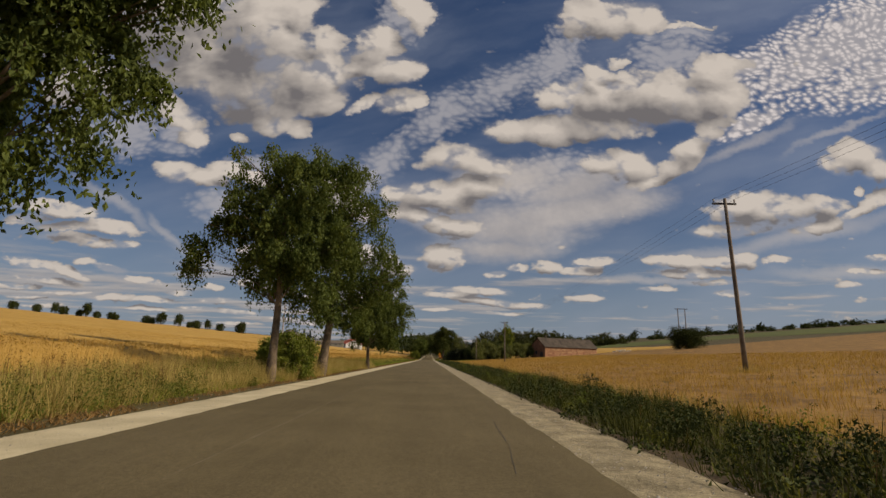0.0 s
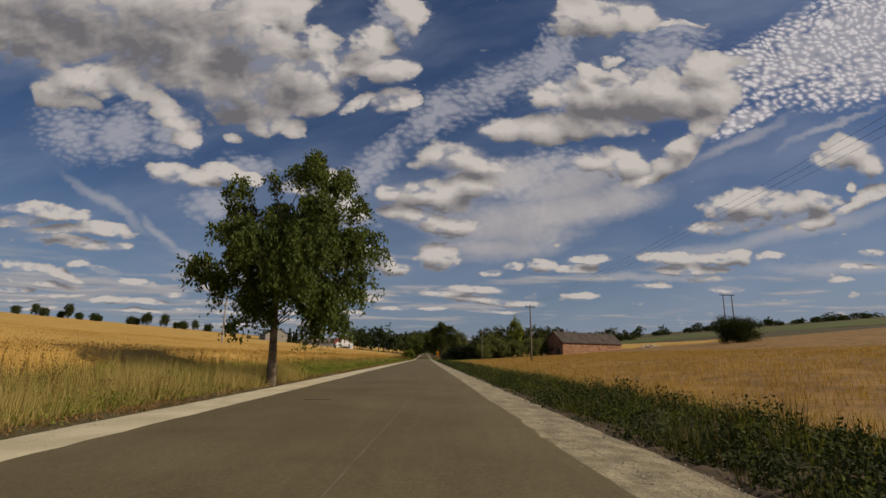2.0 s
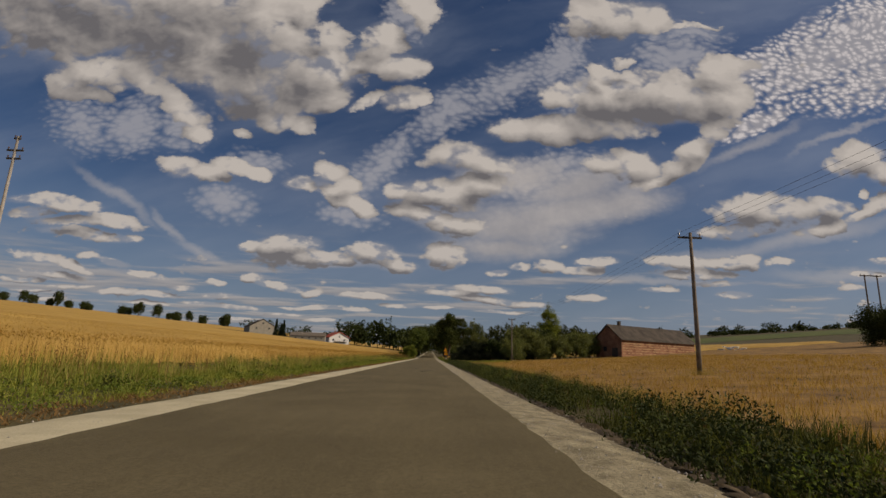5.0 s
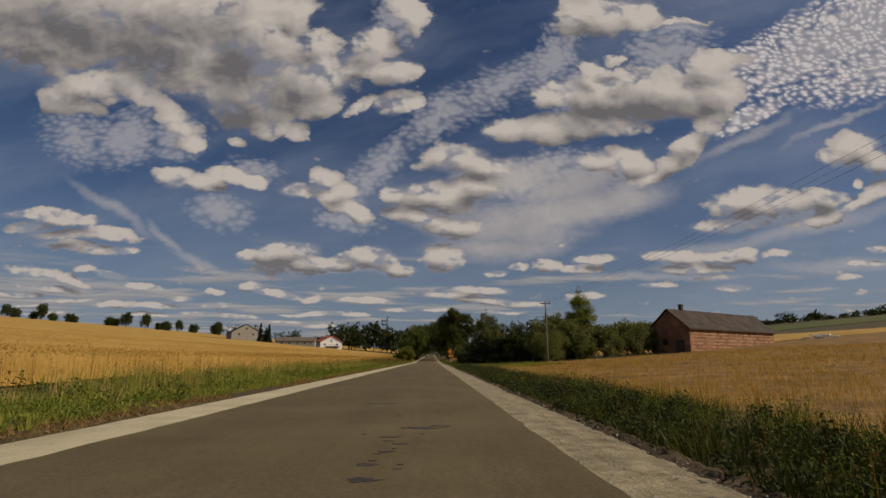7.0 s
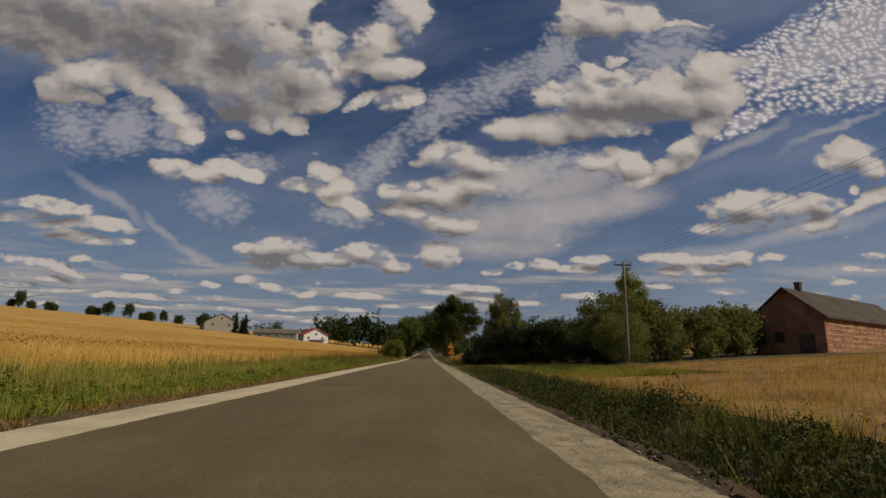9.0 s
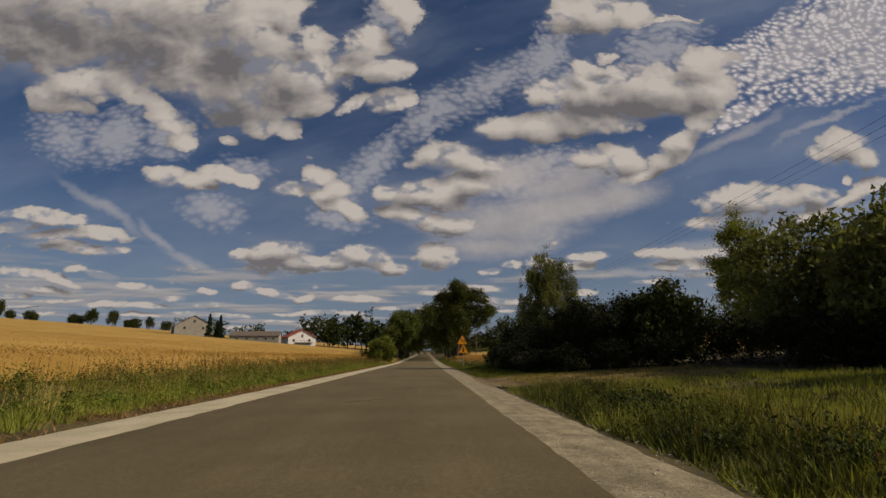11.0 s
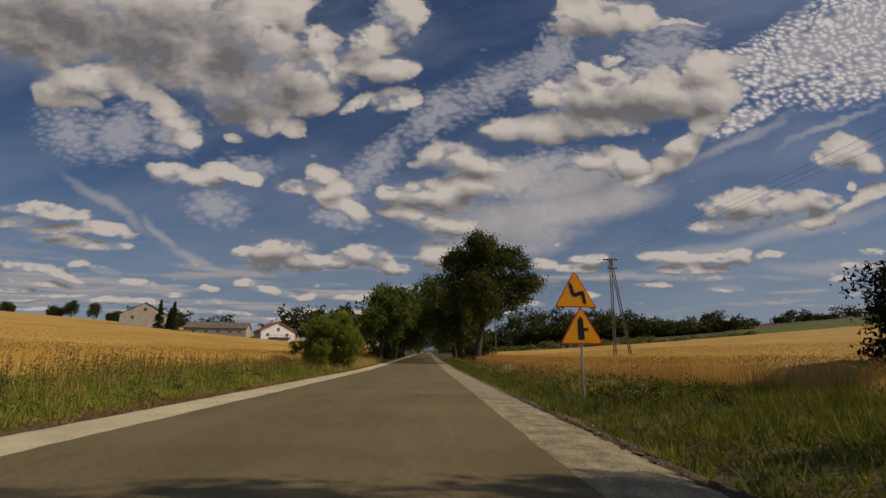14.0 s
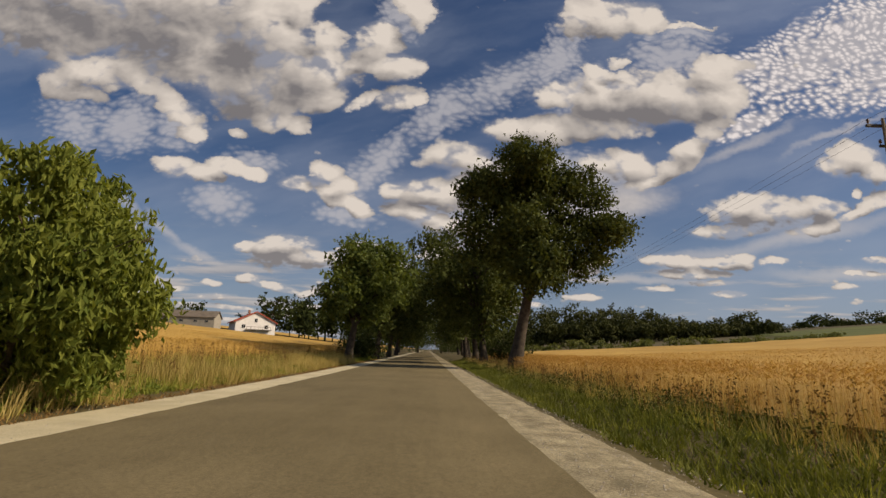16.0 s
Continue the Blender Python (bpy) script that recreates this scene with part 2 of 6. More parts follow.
def build_sky():
    world = bpy.data.worlds.new("sky")
    scene.world, world.use_nodes = world, True
    t = world.node_tree
    t.nodes.clear()
    sky = t.nodes.new("ShaderNodeTexSky")
    sky.sky_type, sky.sun_disc = "NISHITA", False
    sky.sun_elevation, sky.sun_rotation = radians(SUN_UP), radians(SUN_SIDE)
    sky.altitude, sky.air_density, sky.dust_density, sky.ozone_density = 100, 1.0, 1.6, 3.0
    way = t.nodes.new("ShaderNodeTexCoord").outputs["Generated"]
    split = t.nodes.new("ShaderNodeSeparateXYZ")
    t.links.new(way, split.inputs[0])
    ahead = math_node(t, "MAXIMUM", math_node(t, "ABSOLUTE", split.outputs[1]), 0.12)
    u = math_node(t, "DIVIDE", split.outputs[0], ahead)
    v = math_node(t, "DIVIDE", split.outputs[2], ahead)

    def joined(x, y):
        n = t.nodes.new("ShaderNodeCombineXYZ")
        t.links.new(x, n.inputs[0])
        t.links.new(y, n.inputs[1])
        return n.outputs[0]

    def scaled(vector, amount):
        n = t.nodes.new("ShaderNodeVectorMath")
        n.operation = "SCALE"
        t.links.new(vector, n.inputs[0])
        t.links.new(amount, n.inputs["Scale"])
        return n.outputs[0]

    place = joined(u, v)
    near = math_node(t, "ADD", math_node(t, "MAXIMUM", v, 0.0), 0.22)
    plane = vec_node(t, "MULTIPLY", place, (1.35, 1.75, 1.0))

    def sway(at, drift=(0.0, 0.0, 0.0)):
        big = vec_node(t, "SUBTRACT", noise_node(t, vec_node(t, "ADD", at, drift), 2.6, 2.0, 0.5, "Color"), (0.5, 0.5, 0.5))
        fine = vec_node(t, "SUBTRACT", noise_node(t, vec_node(t, "ADD", at, drift), 9.0, 6.0, 0.62, "Color"), (0.5, 0.5, 0.5))
        both = vec_node(t, "ADD", big, vec_node(t, "SCALE", fine, 0.75))
        return vec_node(t, "MULTIPLY", scaled(both, near), (1.0, 0.62, 0.0))

    bent = sway(plane)
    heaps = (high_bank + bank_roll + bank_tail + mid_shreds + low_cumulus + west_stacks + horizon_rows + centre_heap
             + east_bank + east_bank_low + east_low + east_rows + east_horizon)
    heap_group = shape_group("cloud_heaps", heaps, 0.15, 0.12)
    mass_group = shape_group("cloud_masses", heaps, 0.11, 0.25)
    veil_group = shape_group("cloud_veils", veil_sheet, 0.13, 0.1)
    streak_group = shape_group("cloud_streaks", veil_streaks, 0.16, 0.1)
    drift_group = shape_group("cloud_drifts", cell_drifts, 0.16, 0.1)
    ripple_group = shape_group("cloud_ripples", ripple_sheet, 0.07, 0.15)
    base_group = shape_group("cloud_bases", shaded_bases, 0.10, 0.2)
    edge_group = shape_group("cloud_edges", lit_edges, 0.10, 0.2)

    def field(group, at):
        n = t.nodes.new("ShaderNodeGroup")
        n.node_tree = group
        t.links.new(at, n.inputs[0])
        t.links.new(bent, n.inputs[1])
        return n.outputs[0]

    rough_plane = vec_node(t, "ADD", plane, vec_node(t, "SCALE", noise_node(t, plane, 5.0, 3.0, 0.5, "Color"), 0.12))
    tiny = math_node(t, "SUBTRACT", noise_node(t, vec_node(t, "MULTIPLY", place, (9.0, 22.0, 1.0)), 2.2, 6.0, 0.6), 0.5)
    tiny = math_node(t, "ADD", tiny, math_node(t, "MULTIPLY", puffs(t, vec_node(t, "MULTIPLY", place, (1.0, 1.9, 1.0)), 21.0, 0.5), 0.55))
    tiny = math_node(t, "MULTIPLY", tiny, ramp_node(t, v, 0.12, 0.42, 1.0, 0.15))
    billow = puffs(t, rough_plane, 9.0, 0.5)
    billow_sun = puffs(t, vec_node(t, "ADD", rough_plane, (0.014, 0.024, 0.0)), 9.0, 0.5)
    fray = math_node(t, "SUBTRACT", noise_node(t, plane, 5.0, 10.0, 0.68), 0.5)
    reach_up = math_node(t, "ADD", math_node(t, "MAXIMUM", v, 0.0), 0.05)
    step = joined(math_node(t, "MULTIPLY", reach_up, 0.040), math_node(t, "MULTIPLY", reach_up, 0.078))
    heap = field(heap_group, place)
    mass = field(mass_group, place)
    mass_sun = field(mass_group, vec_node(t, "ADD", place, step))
    core = ramp_node(t, heap, 0.0, 0.46, 0.0, 1.0, False)
    edge = math_node(t, "ADD", core, math_node(t, "ADD", math_node(t, "MULTIPLY", fray, 1.35), math_node(t, "MULTIPLY", billow, 0.95)))
    edge = math_node(t, "ADD", edge, math_node(t, "MULTIPLY", tiny, 1.55))
    body = ramp_node(t, edge, 0.28, 0.74, 0.0, 0.97)
    halo = math_node(t, "MULTIPLY", ramp_node(t, math_node(t, "ADD", mass, math_node(t, "MULTIPLY", fray, 0.6)), 0.0, 0.5), ramp_node(t, mass, 0.0, 0.25, 0.0, 0.42))
    facing = math_node(t, "SUBTRACT", mass, mass_sun)
    relief = math_node(t, "SUBTRACT", billow, billow_sun)
    light = math_node(t, "ADD", ramp_node(t, v, 0.08, 0.34, LIT - 0.16, LIT), math_node(t, "MULTIPLY", facing, ramp_node(t, v, 0.1, 0.5, 1.6, 0.95)))
    light = math_node(t, "ADD", light, math_node(t, "MULTIPLY", relief, 0.34))
    light = math_node(t, "SUBTRACT", light, math_node(t, "MULTIPLY", ramp_node(t, mass, 0.35, 0.95), 0.16))
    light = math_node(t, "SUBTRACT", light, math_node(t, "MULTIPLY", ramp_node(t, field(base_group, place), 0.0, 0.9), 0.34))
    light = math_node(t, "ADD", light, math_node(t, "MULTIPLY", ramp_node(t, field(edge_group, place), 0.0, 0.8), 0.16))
    light = math_node(t, "ADD", light, math_node(t, "ADD", math_node(t, "MULTIPLY", fray, 0.50), math_node(t, "MULTIPLY", tiny, 0.9)), clamp=True)
    cloud = mix_node(t, light, CLOUD_DARK, CLOUD_LIGHT)
    # thin veils, drifts of small cells, and the rippled high sheet
    turned = t.nodes.new("ShaderNodeMapping")
    turned.inputs["Rotation"].default_value = (0, 0, radians(-28))
    turned.inputs["Scale"].default_value = (0.75, 1.25, 1.0)
    t.links.new(vec_node(t, "ADD", place, vec_node(t, "SCALE", bent, 0.10)), turned.inputs[0])
    cells = math_node(t, "ADD", puffs(t, turned.outputs[0], 72.0, 0.0, 0.3), math_node(t, "MULTIPLY", math_node(t, "SUBTRACT", noise_node(t, place, 38.0, 3.0, 0.5), 0.5), 0.9))
    patchy = math_node(t, "SUBTRACT", noise_node(t, place, 7.0, 5.0, 0.6), 0.5)
    silk = math_node(t, "SUBTRACT", noise_node(t, vec_node(t, "MULTIPLY", turned.outputs[0], (0.7, 2.4, 1.0)), 6.0, 6.0, 0.55), 0.5)
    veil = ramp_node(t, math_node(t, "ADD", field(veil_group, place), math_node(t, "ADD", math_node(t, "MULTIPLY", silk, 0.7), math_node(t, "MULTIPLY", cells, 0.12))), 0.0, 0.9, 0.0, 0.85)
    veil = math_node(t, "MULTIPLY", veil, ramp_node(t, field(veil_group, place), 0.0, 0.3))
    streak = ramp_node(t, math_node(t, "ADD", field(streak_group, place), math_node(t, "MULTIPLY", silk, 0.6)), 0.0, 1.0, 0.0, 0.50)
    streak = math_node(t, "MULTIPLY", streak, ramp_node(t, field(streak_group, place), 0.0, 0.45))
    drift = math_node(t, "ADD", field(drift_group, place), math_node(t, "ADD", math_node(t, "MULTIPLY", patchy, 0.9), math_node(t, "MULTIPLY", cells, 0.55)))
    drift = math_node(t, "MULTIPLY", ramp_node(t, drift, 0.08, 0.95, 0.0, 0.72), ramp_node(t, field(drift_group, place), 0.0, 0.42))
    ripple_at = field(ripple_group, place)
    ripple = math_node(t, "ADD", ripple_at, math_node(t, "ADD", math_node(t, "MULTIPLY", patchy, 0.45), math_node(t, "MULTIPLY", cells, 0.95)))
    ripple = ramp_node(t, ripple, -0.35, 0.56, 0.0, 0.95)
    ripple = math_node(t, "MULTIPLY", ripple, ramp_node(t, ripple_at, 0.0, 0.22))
    ripple_tone = mix_node(t, ramp_node(t, cells, -0.25, 0.35), (0.44, 0.44, 0.47), (0.86, 0.82, 0.80))
    # broken rows that recede to the horizon, and a breath of haze
    depth = math_node(t, "DIVIDE", 1.0, math_node(t, "ADD", math_node(t, "MAXIMUM", v, 0.0), 0.05))
    far_plane = joined(math_node(t, "MULTIPLY", math_node(t, "MULTIPLY", u, depth), 0.55), depth)
    rows = noise_node(t, far_plane, 1.15, 5.0, 0.55)
    rows_up = noise_node(t, vec_node(t, "ADD", far_plane, (0.03, -0.14, 0.0)), 1.15, 5.0, 0.55)
    reach = math_node(t, "MULTIPLY", ramp_node(t, v, 0.0, 0.03), ramp_node(t, v, 0.13, 0.26, 0.75, 0.0))
    flock = math_node(t, "MULTIPLY", ramp_node(t, math_node(t, "ADD", rows, ramp_node(t, u, -0.55, 0.35, 0.05, -0.03)), 0.50, 0.64), reach)
    flock_light = math_node(t, "ADD", 0.62, math_node(t, "MULTIPLY", math_node(t, "SUBTRACT", rows, rows_up), 2.6), clamp=True)
    breath = math_node(t, "MULTIPLY", ramp_node(t, noise_node(t, vec_node(t, "MULTIPLY", turned.outputs[0], (0.6, 1.5, 1.0)), 2.4, 5.0, 0.55), 0.36, 0.72), 0.42)
    tone = t.nodes.new("ShaderNodeHueSaturation")
    tone.inputs["Saturation"].default_value = SKY_SAT
    t.links.new(sky.outputs[0], tone.inputs["Color"])
    blue = vec_node(t, "MULTIPLY", tone.outputs[0], (SKY_GAIN * 0.92, SKY_GAIN * 0.98, SKY_GAIN * 1.10))
    low = ramp_node(t, split.outputs[2], -0.02, 0.30, 0.7, 0.0, False)
    blue = mix_node(t, low, blue, (0.30, 0.39, 0.51))
    blue = mix_node(t, breath, blue, (0.37, 0.43, 0.53))
    col = mix_node(t, drift, blue, (0.52, 0.525, 0.55))
    col = mix_node(t, ripple, col, ripple_tone)
    col = mix_node(t, streak, col, (0.60, 0.58, 0.56))
    col = mix_node(t, veil, col, mix_node(t, ramp_node(t, patchy, -0.2, 0.25), (0.46, 0.45, 0.45), (0.70, 0.66, 0.61)))
    col = mix_node(t, flock, col, mix_node(t, flock_light, (0.26, 0.26, 0.28), (0.60, 0.57, 0.53)))
    col = mix_node(t, halo, col, (0.50, 0.49, 0.49))
    col = mix_node(t, body, col, mix_node(t, math_node(t, "MULTIPLY", low, 0.35), cloud, (0.46, 0.46, 0.47)))
    back = t.nodes.new("ShaderNodeBackground")
    t.links.new(col, back.inputs[0])
    t.links.new(back.outputs[0], t.nodes.new("ShaderNodeOutputWorld").inputs[0])


SKY_GAIN, SKY_SAT, LIT = 0.060, 1.12, 0.53
CLOUD_DARK, CLOUD_LIGHT = (0.20, 0.195, 0.20), (0.75, 0.70, 0.625)
build_sky()
sun = new("sun", bpy.data.lights.new("sun", "SUN"))
sun.data.energy, sun.data.angle, sun.data.color = 5.0, radians(0.53), (1.0, 0.87, 0.67)
sun.matrix_world = look((math.sin(radians(SUN_SIDE)) * 100, math.cos(radians(SUN_SIDE)) * 100, math.tan(radians(SUN_UP)) * 100), (0, 0, 0))


# ---- materials ----
def surface(name, dark, light, scale=2.0, rough=0.8, bump=0.0, fine=30.0, metal=0.0, spec=0.3, per_island=0.0, per_object=0.0, detail=5.0):
    """Two tones mixed by a coarse and a fine grain, with relief from the fine grain."""
    m = bpy.data.materials.new(name)
    m.use_nodes = True
    t = m.node_tree
    p = t.nodes["Principled BSDF"]
    place = t.nodes.new("ShaderNodeNewGeometry")
    at = place.outputs["Position"]
    coarse = noise_node(t, at, scale, detail)
    small = noise_node(t, at, fine, 3.0, 0.6)
    fac = math_node(t, "ADD", math_node(t, "MULTIPLY", coarse, 0.6), math_node(t, "MULTIPLY", small, 0.4))
    fac = ramp_node(t, fac, 0.32, 0.68)
    if per_island:
        fac = math_node(t, "ADD", math_node(t, "MULTIPLY", fac, 1 - per_island), math_node(t, "MULTIPLY", place.outputs["Random Per Island"], per_island))
    if per_object:
        info = t.nodes.new("ShaderNodeObjectInfo").outputs["Random"]
        fac = math_node(t, "ADD", math_node(t, "MULTIPLY", fac, 1 - per_object), math_node(t, "MULTIPLY", info, per_object))
    t.links.new(mix_node(t, fac, dark, light), p.inputs["Base Color"])
    p.inputs["Roughness"].default_value, p.inputs["Metallic"].default_value = rough, metal
    p.inputs["Specular IOR Level"].default_value = spec
    if bump:
        b = t.nodes.new("ShaderNodeBump")
        b.inputs["Strength"].default_value, b.inputs["Distance"].default_value = bump, 0.02
        t.links.new(small, b.inputs["Height"])
        t.links.new(b.outputs[0], p.inputs["Normal"])
    return m


def foliage(name, dark, light, thin=0.35, patch=0.5, each=0.55):
    """Leaves: tone by leaf and by patch, a part of the light shining through."""
    m = surface(name, dark, light, patch, 0.75, 0, 6.0, 0, 0.12, each)
    t = m.node_tree
    p, out = t.nodes["Principled BSDF"], t.nodes["Material Output"]
    tr = t.nodes.new("ShaderNodeBsdfTranslucent")
    warm = mix_node(t, 1.0, p.inputs["Base Color"].links[0].from_socket, (1.15, 1.1, 0.55), "MULTIPLY")
    t.links.new(warm, tr.inputs[0])
    mix = t.nodes.new("ShaderNodeMixShader")
    mix.inputs[0].default_value = thin
    t.links.new(p.outputs[0], mix.inputs[1])
    t.links.new(tr.outputs[0], mix.inputs[2])
    t.links.new(mix.outputs[0], out.inputs[0])
    return m


def asphalt_material():
    m = surface("asphalt", (0.103, 0.083, 0.042), (0.142, 0.115, 0.061), 0.35, 0.85, 0.35, 90.0, 0, 0.15)
    t = m.node_tree
    p = t.nodes["Principled BSDF"]
    at = t.nodes.new("ShaderNodeNewGeometry").outputs["Position"]
    long = vec_node(t, "MULTIPLY", at, (1.0, 0.06, 1.0))
    track = ramp_node(t, noise_node(t, long, 0.9, 4.0), 0.35, 0.7, 0.93, 1.05)
    speck = ramp_node(t, noise_node(t, at, 160.0, 2.0), 0.3, 0.7, 0.68, 1.32)
    stain = ramp_node(t, noise_node(t, at, 0.8, 6.0, 0.7), 0.36, 0.52, 0.94, 1.0)
    gain = math_node(t, "MULTIPLY", math_node(t, "MULTIPLY", track, speck), stain)
    grit = ramp_node(t, noise_node(t, at, 26.0, 5.0, 0.75), 0.32, 0.68, 0.80, 1.18)
    scuff = ramp_node(t, noise_node(t, vec_node(t, "MULTIPLY", at, (2.2, 0.22, 1.0)), 3.0, 6.0, 0.7), 0.35, 0.7, 0.95, 1.04)
    gain = math_node(t, "MULTIPLY", gain, math_node(t, "MULTIPLY", grit, scuff))
    along = t.nodes.new("ShaderNodeSeparateXYZ")
    t.links.new(at, along.inputs[0])
    gain = math_node(t, "MULTIPLY", gain, ramp_node(t, along.outputs[1], 150.0, 255.0, 1.12, 1.42))  # gain rises along the road, so the far stretch is paler
    base = p.inputs["Base Color"].links[0].from_socket
    n = t.nodes.new("ShaderNodeVectorMath")
    n.operation = "SCALE"
    t.links.new(base, n.inputs[0])
    t.links.new(gain, n.inputs["Scale"])
    t.links.new(n.outputs[0], p.inputs["Base Color"])
    return m


def rutted(name, dark, light):
    """Loose gravel with faint ruts along the road."""
    m = surface(name, dark, light, 2.2, 0.95, 0.9, 55.0)
    t = m.node_tree
    p = t.nodes["Principled BSDF"]
    at = t.nodes.new("ShaderNodeNewGeometry").outputs["Position"]
    rut = ramp_node(t, noise_node(t, vec_node(t, "MULTIPLY", at, (1.0, 0.08, 1.0)), 5.0, 3.0), 0.38, 0.62, 0.88, 1.06)
    grit = ramp_node(t, noise_node(t, at, 24.0, 3.0, 0.7), 0.35, 0.65, 0.78, 1.2)
    n = t.nodes.new("ShaderNodeVectorMath")
    n.operation = "SCALE"
    t.links.new(p.inputs["Base Color"].links[0].from_socket, n.inputs[0])
    t.links.new(math_node(t, "MULTIPLY", rut, grit), n.inputs["Scale"])
    t.links.new(n.outputs[0], p.inputs["Base Color"])
    return m


ASPHALT = asphalt_material()
TAR = surface("tar", (0.029, 0.024, 0.018), (0.063, 0.052, 0.035), 3.0, 0.55, 0.2, 60.0)
PALE_LINE = surface("pale_seam", (0.126, 0.105, 0.063), (0.218, 0.185, 0.122), 6.0, 0.9)
GRAVEL = surface("gravel", (0.43, 0.375, 0.235), (0.66, 0.585, 0.385), 0.8, 0.9, 0.6, 45.0)
GRAVEL_GREY = rutted("grey_gravel", (0.175, 0.148, 0.085), (0.43, 0.368, 0.228))
# Dark earth, with the bank's shadowed cut put into the brown as well.
DARK_SOIL = surface("shade_dark_soil", (0.025, 0.018, 0.009), (0.109, 0.077, 0.038), 1.2, 0.95, 0.9, 14.0)
DOCK = foliage("dock_seed_stalks", (0.085, 0.045, 0.015), (0.27, 0.16, 0.055), 0.2, 0.5)
THATCH = foliage("dead_thatch", (0.131, 0.072, 0.027), (0.372, 0.229, 0.087), 0.2, 0.5)
STONE = surface("limestone_chips", (0.286, 0.252, 0.202), (0.554, 0.512, 0.437), 3.0, 0.9, 0, 20.0, per_island=0.6)
SOIL = surface("soil_and_thatch", (0.040, 0.035, 0.012), (0.125, 0.097, 0.034), 0.35, 0.95, 0.5, 9.0)
DIRT = surface("dry_dirt", (0.071, 0.05, 0.018), (0.269, 0.185, 0.08), 0.8, 0.95, 0.4, 8.0)
WHEAT_TOP = surface("wheat_canopy", (0.35, 0.205, 0.036), (0.54, 0.345, 0.082), 0.12, 0.9, 0.8, 7.0)
STUBBLE_GROUND = surface("stubble_ground", (0.105, 0.055, 0.014), (0.38, 0.22, 0.055), 0.45, 0.9, 0.9, 5.0)
GREEN_FIELD = surface("green_crop", (0.046, 0.071, 0.01), (0.126, 0.139, 0.018), 0.05, 0.9, 0.4, 1.5)
STRAW = foliage("straw", (0.24, 0.135, 0.032), (0.64, 0.43, 0.125), 0.3, 0.3)
RIPE = foliage("ripe_ears", (0.259, 0.129, 0.031), (0.575, 0.355, 0.111), 0.3, 0.3)
DRY_GRASS = foliage("dry_grass", (0.262, 0.202, 0.055), (0.605, 0.474, 0.181), 0.35, 0.4)
GRASS = foliage("grass", (0.085, 0.131, 0.020), (0.433, 0.433, 0.085), 0.38, 1.1, 0.3)
MID_GRASS = foliage("mown_grass", (0.038, 0.055, 0.01), (0.218, 0.227, 0.046), 0.32, 1.1, 0.3)
# Own rank green, with shade of the eastern verge's near face mixed into it.
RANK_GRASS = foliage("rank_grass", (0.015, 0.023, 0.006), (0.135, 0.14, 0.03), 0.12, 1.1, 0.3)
HERB = foliage("green_herbs", (0.052, 0.090, 0.015), (0.226, 0.273, 0.047), 0.35, 0.9, 0.4)
# Nettle green with the bank's shaded road side put into the tone.
SHADE_HERB = foliage("nettles", (0.014, 0.023, 0.007), (0.075, 0.092, 0.023), 0.06, 0.6)
LEAF_ACACIA = foliage("acacia_leaves", (0.022, 0.040, 0.010), (0.195, 0.245, 0.068), 0.42, 0.9)
# Near-black because the hedge's shaded side is put into the leaf colour.
LEAF_HEDGE_SHADE = foliage("hedge_leaves_shade", (0.008, 0.012, 0.005), (0.028, 0.034, 0.011), 0.05, 0.4)
LEAF_WOOD = foliage("far_leaves", (0.02, 0.027, 0.008), (0.101, 0.109, 0.034), 0.14, 0.12, 0.35)
LEAF_DARK = foliage("dark_leaves", (0.015, 0.024, 0.007), (0.071, 0.088, 0.022), 0.14, 0.3)
LEAF_OLD = foliage("old_tree_leaves", (0.017, 0.028, 0.008), (0.126, 0.151, 0.042), 0.28, 0.5)
LEAF_FRESH = foliage("fresh_leaves", (0.072, 0.107, 0.018), (0.298, 0.328, 0.067), 0.42, 0.4)
LEAF_BIRCH = foliage("birch_leaves", (0.063, 0.08, 0.024), (0.227, 0.244, 0.092), 0.42, 0.4)
LEAF_PALE = foliage("willow_leaves", (0.076, 0.097, 0.025), (0.227, 0.244, 0.084), 0.35, 0.4)
NEEDLES = foliage("spruce_needles", (0.01, 0.02, 0.01), (0.034, 0.05, 0.024), 0.1, 0.4)
BARK = surface("bark", (0.063, 0.048, 0.034), (0.244, 0.185, 0.122), 3.0, 0.95, 0.9, 22.0)
BARK_DARK = surface("dark_bark", (0.025, 0.02, 0.015), (0.084, 0.067, 0.049), 3.0, 0.95, 0.9, 22.0)
BIRCH_BARK = surface("birch_bark", (0.134, 0.126, 0.109), (0.554, 0.529, 0.479), 5.0, 0.85, 0.4, 14.0)
POLE_WOOD = surface("weathered_pole_wood", (0.109, 0.088, 0.067), (0.252, 0.21, 0.16), 2.0, 0.9, 0.5, 25.0)
CONCRETE = surface("concrete", (0.25, 0.235, 0.21), (0.40, 0.38, 0.345), 1.5, 0.9, 0.3, 30.0)
OLD_CONCRETE = surface("sooty_concrete", (0.085, 0.075, 0.06), (0.19, 0.17, 0.14), 1.5, 0.9, 0.3, 30.0)
STEEL = surface("galvanised_steel", (0.30, 0.31, 0.32), (0.48, 0.49, 0.50), 3.0, 0.45, 0, 30.0, 0.8)
DARK_METAL = surface("dark_iron", (0.034, 0.032, 0.03), (0.076, 0.071, 0.067), 3.0, 0.6, 0, 30.0, 0.5)
PORCELAIN = surface("insulator", (0.084, 0.05, 0.034), (0.134, 0.084, 0.059), 8.0, 0.3)
CABLE = surface("aluminium_cable", (0.042, 0.042, 0.042), (0.076, 0.076, 0.076), 1.0, 0.6, 0, 30.0, 0.4)
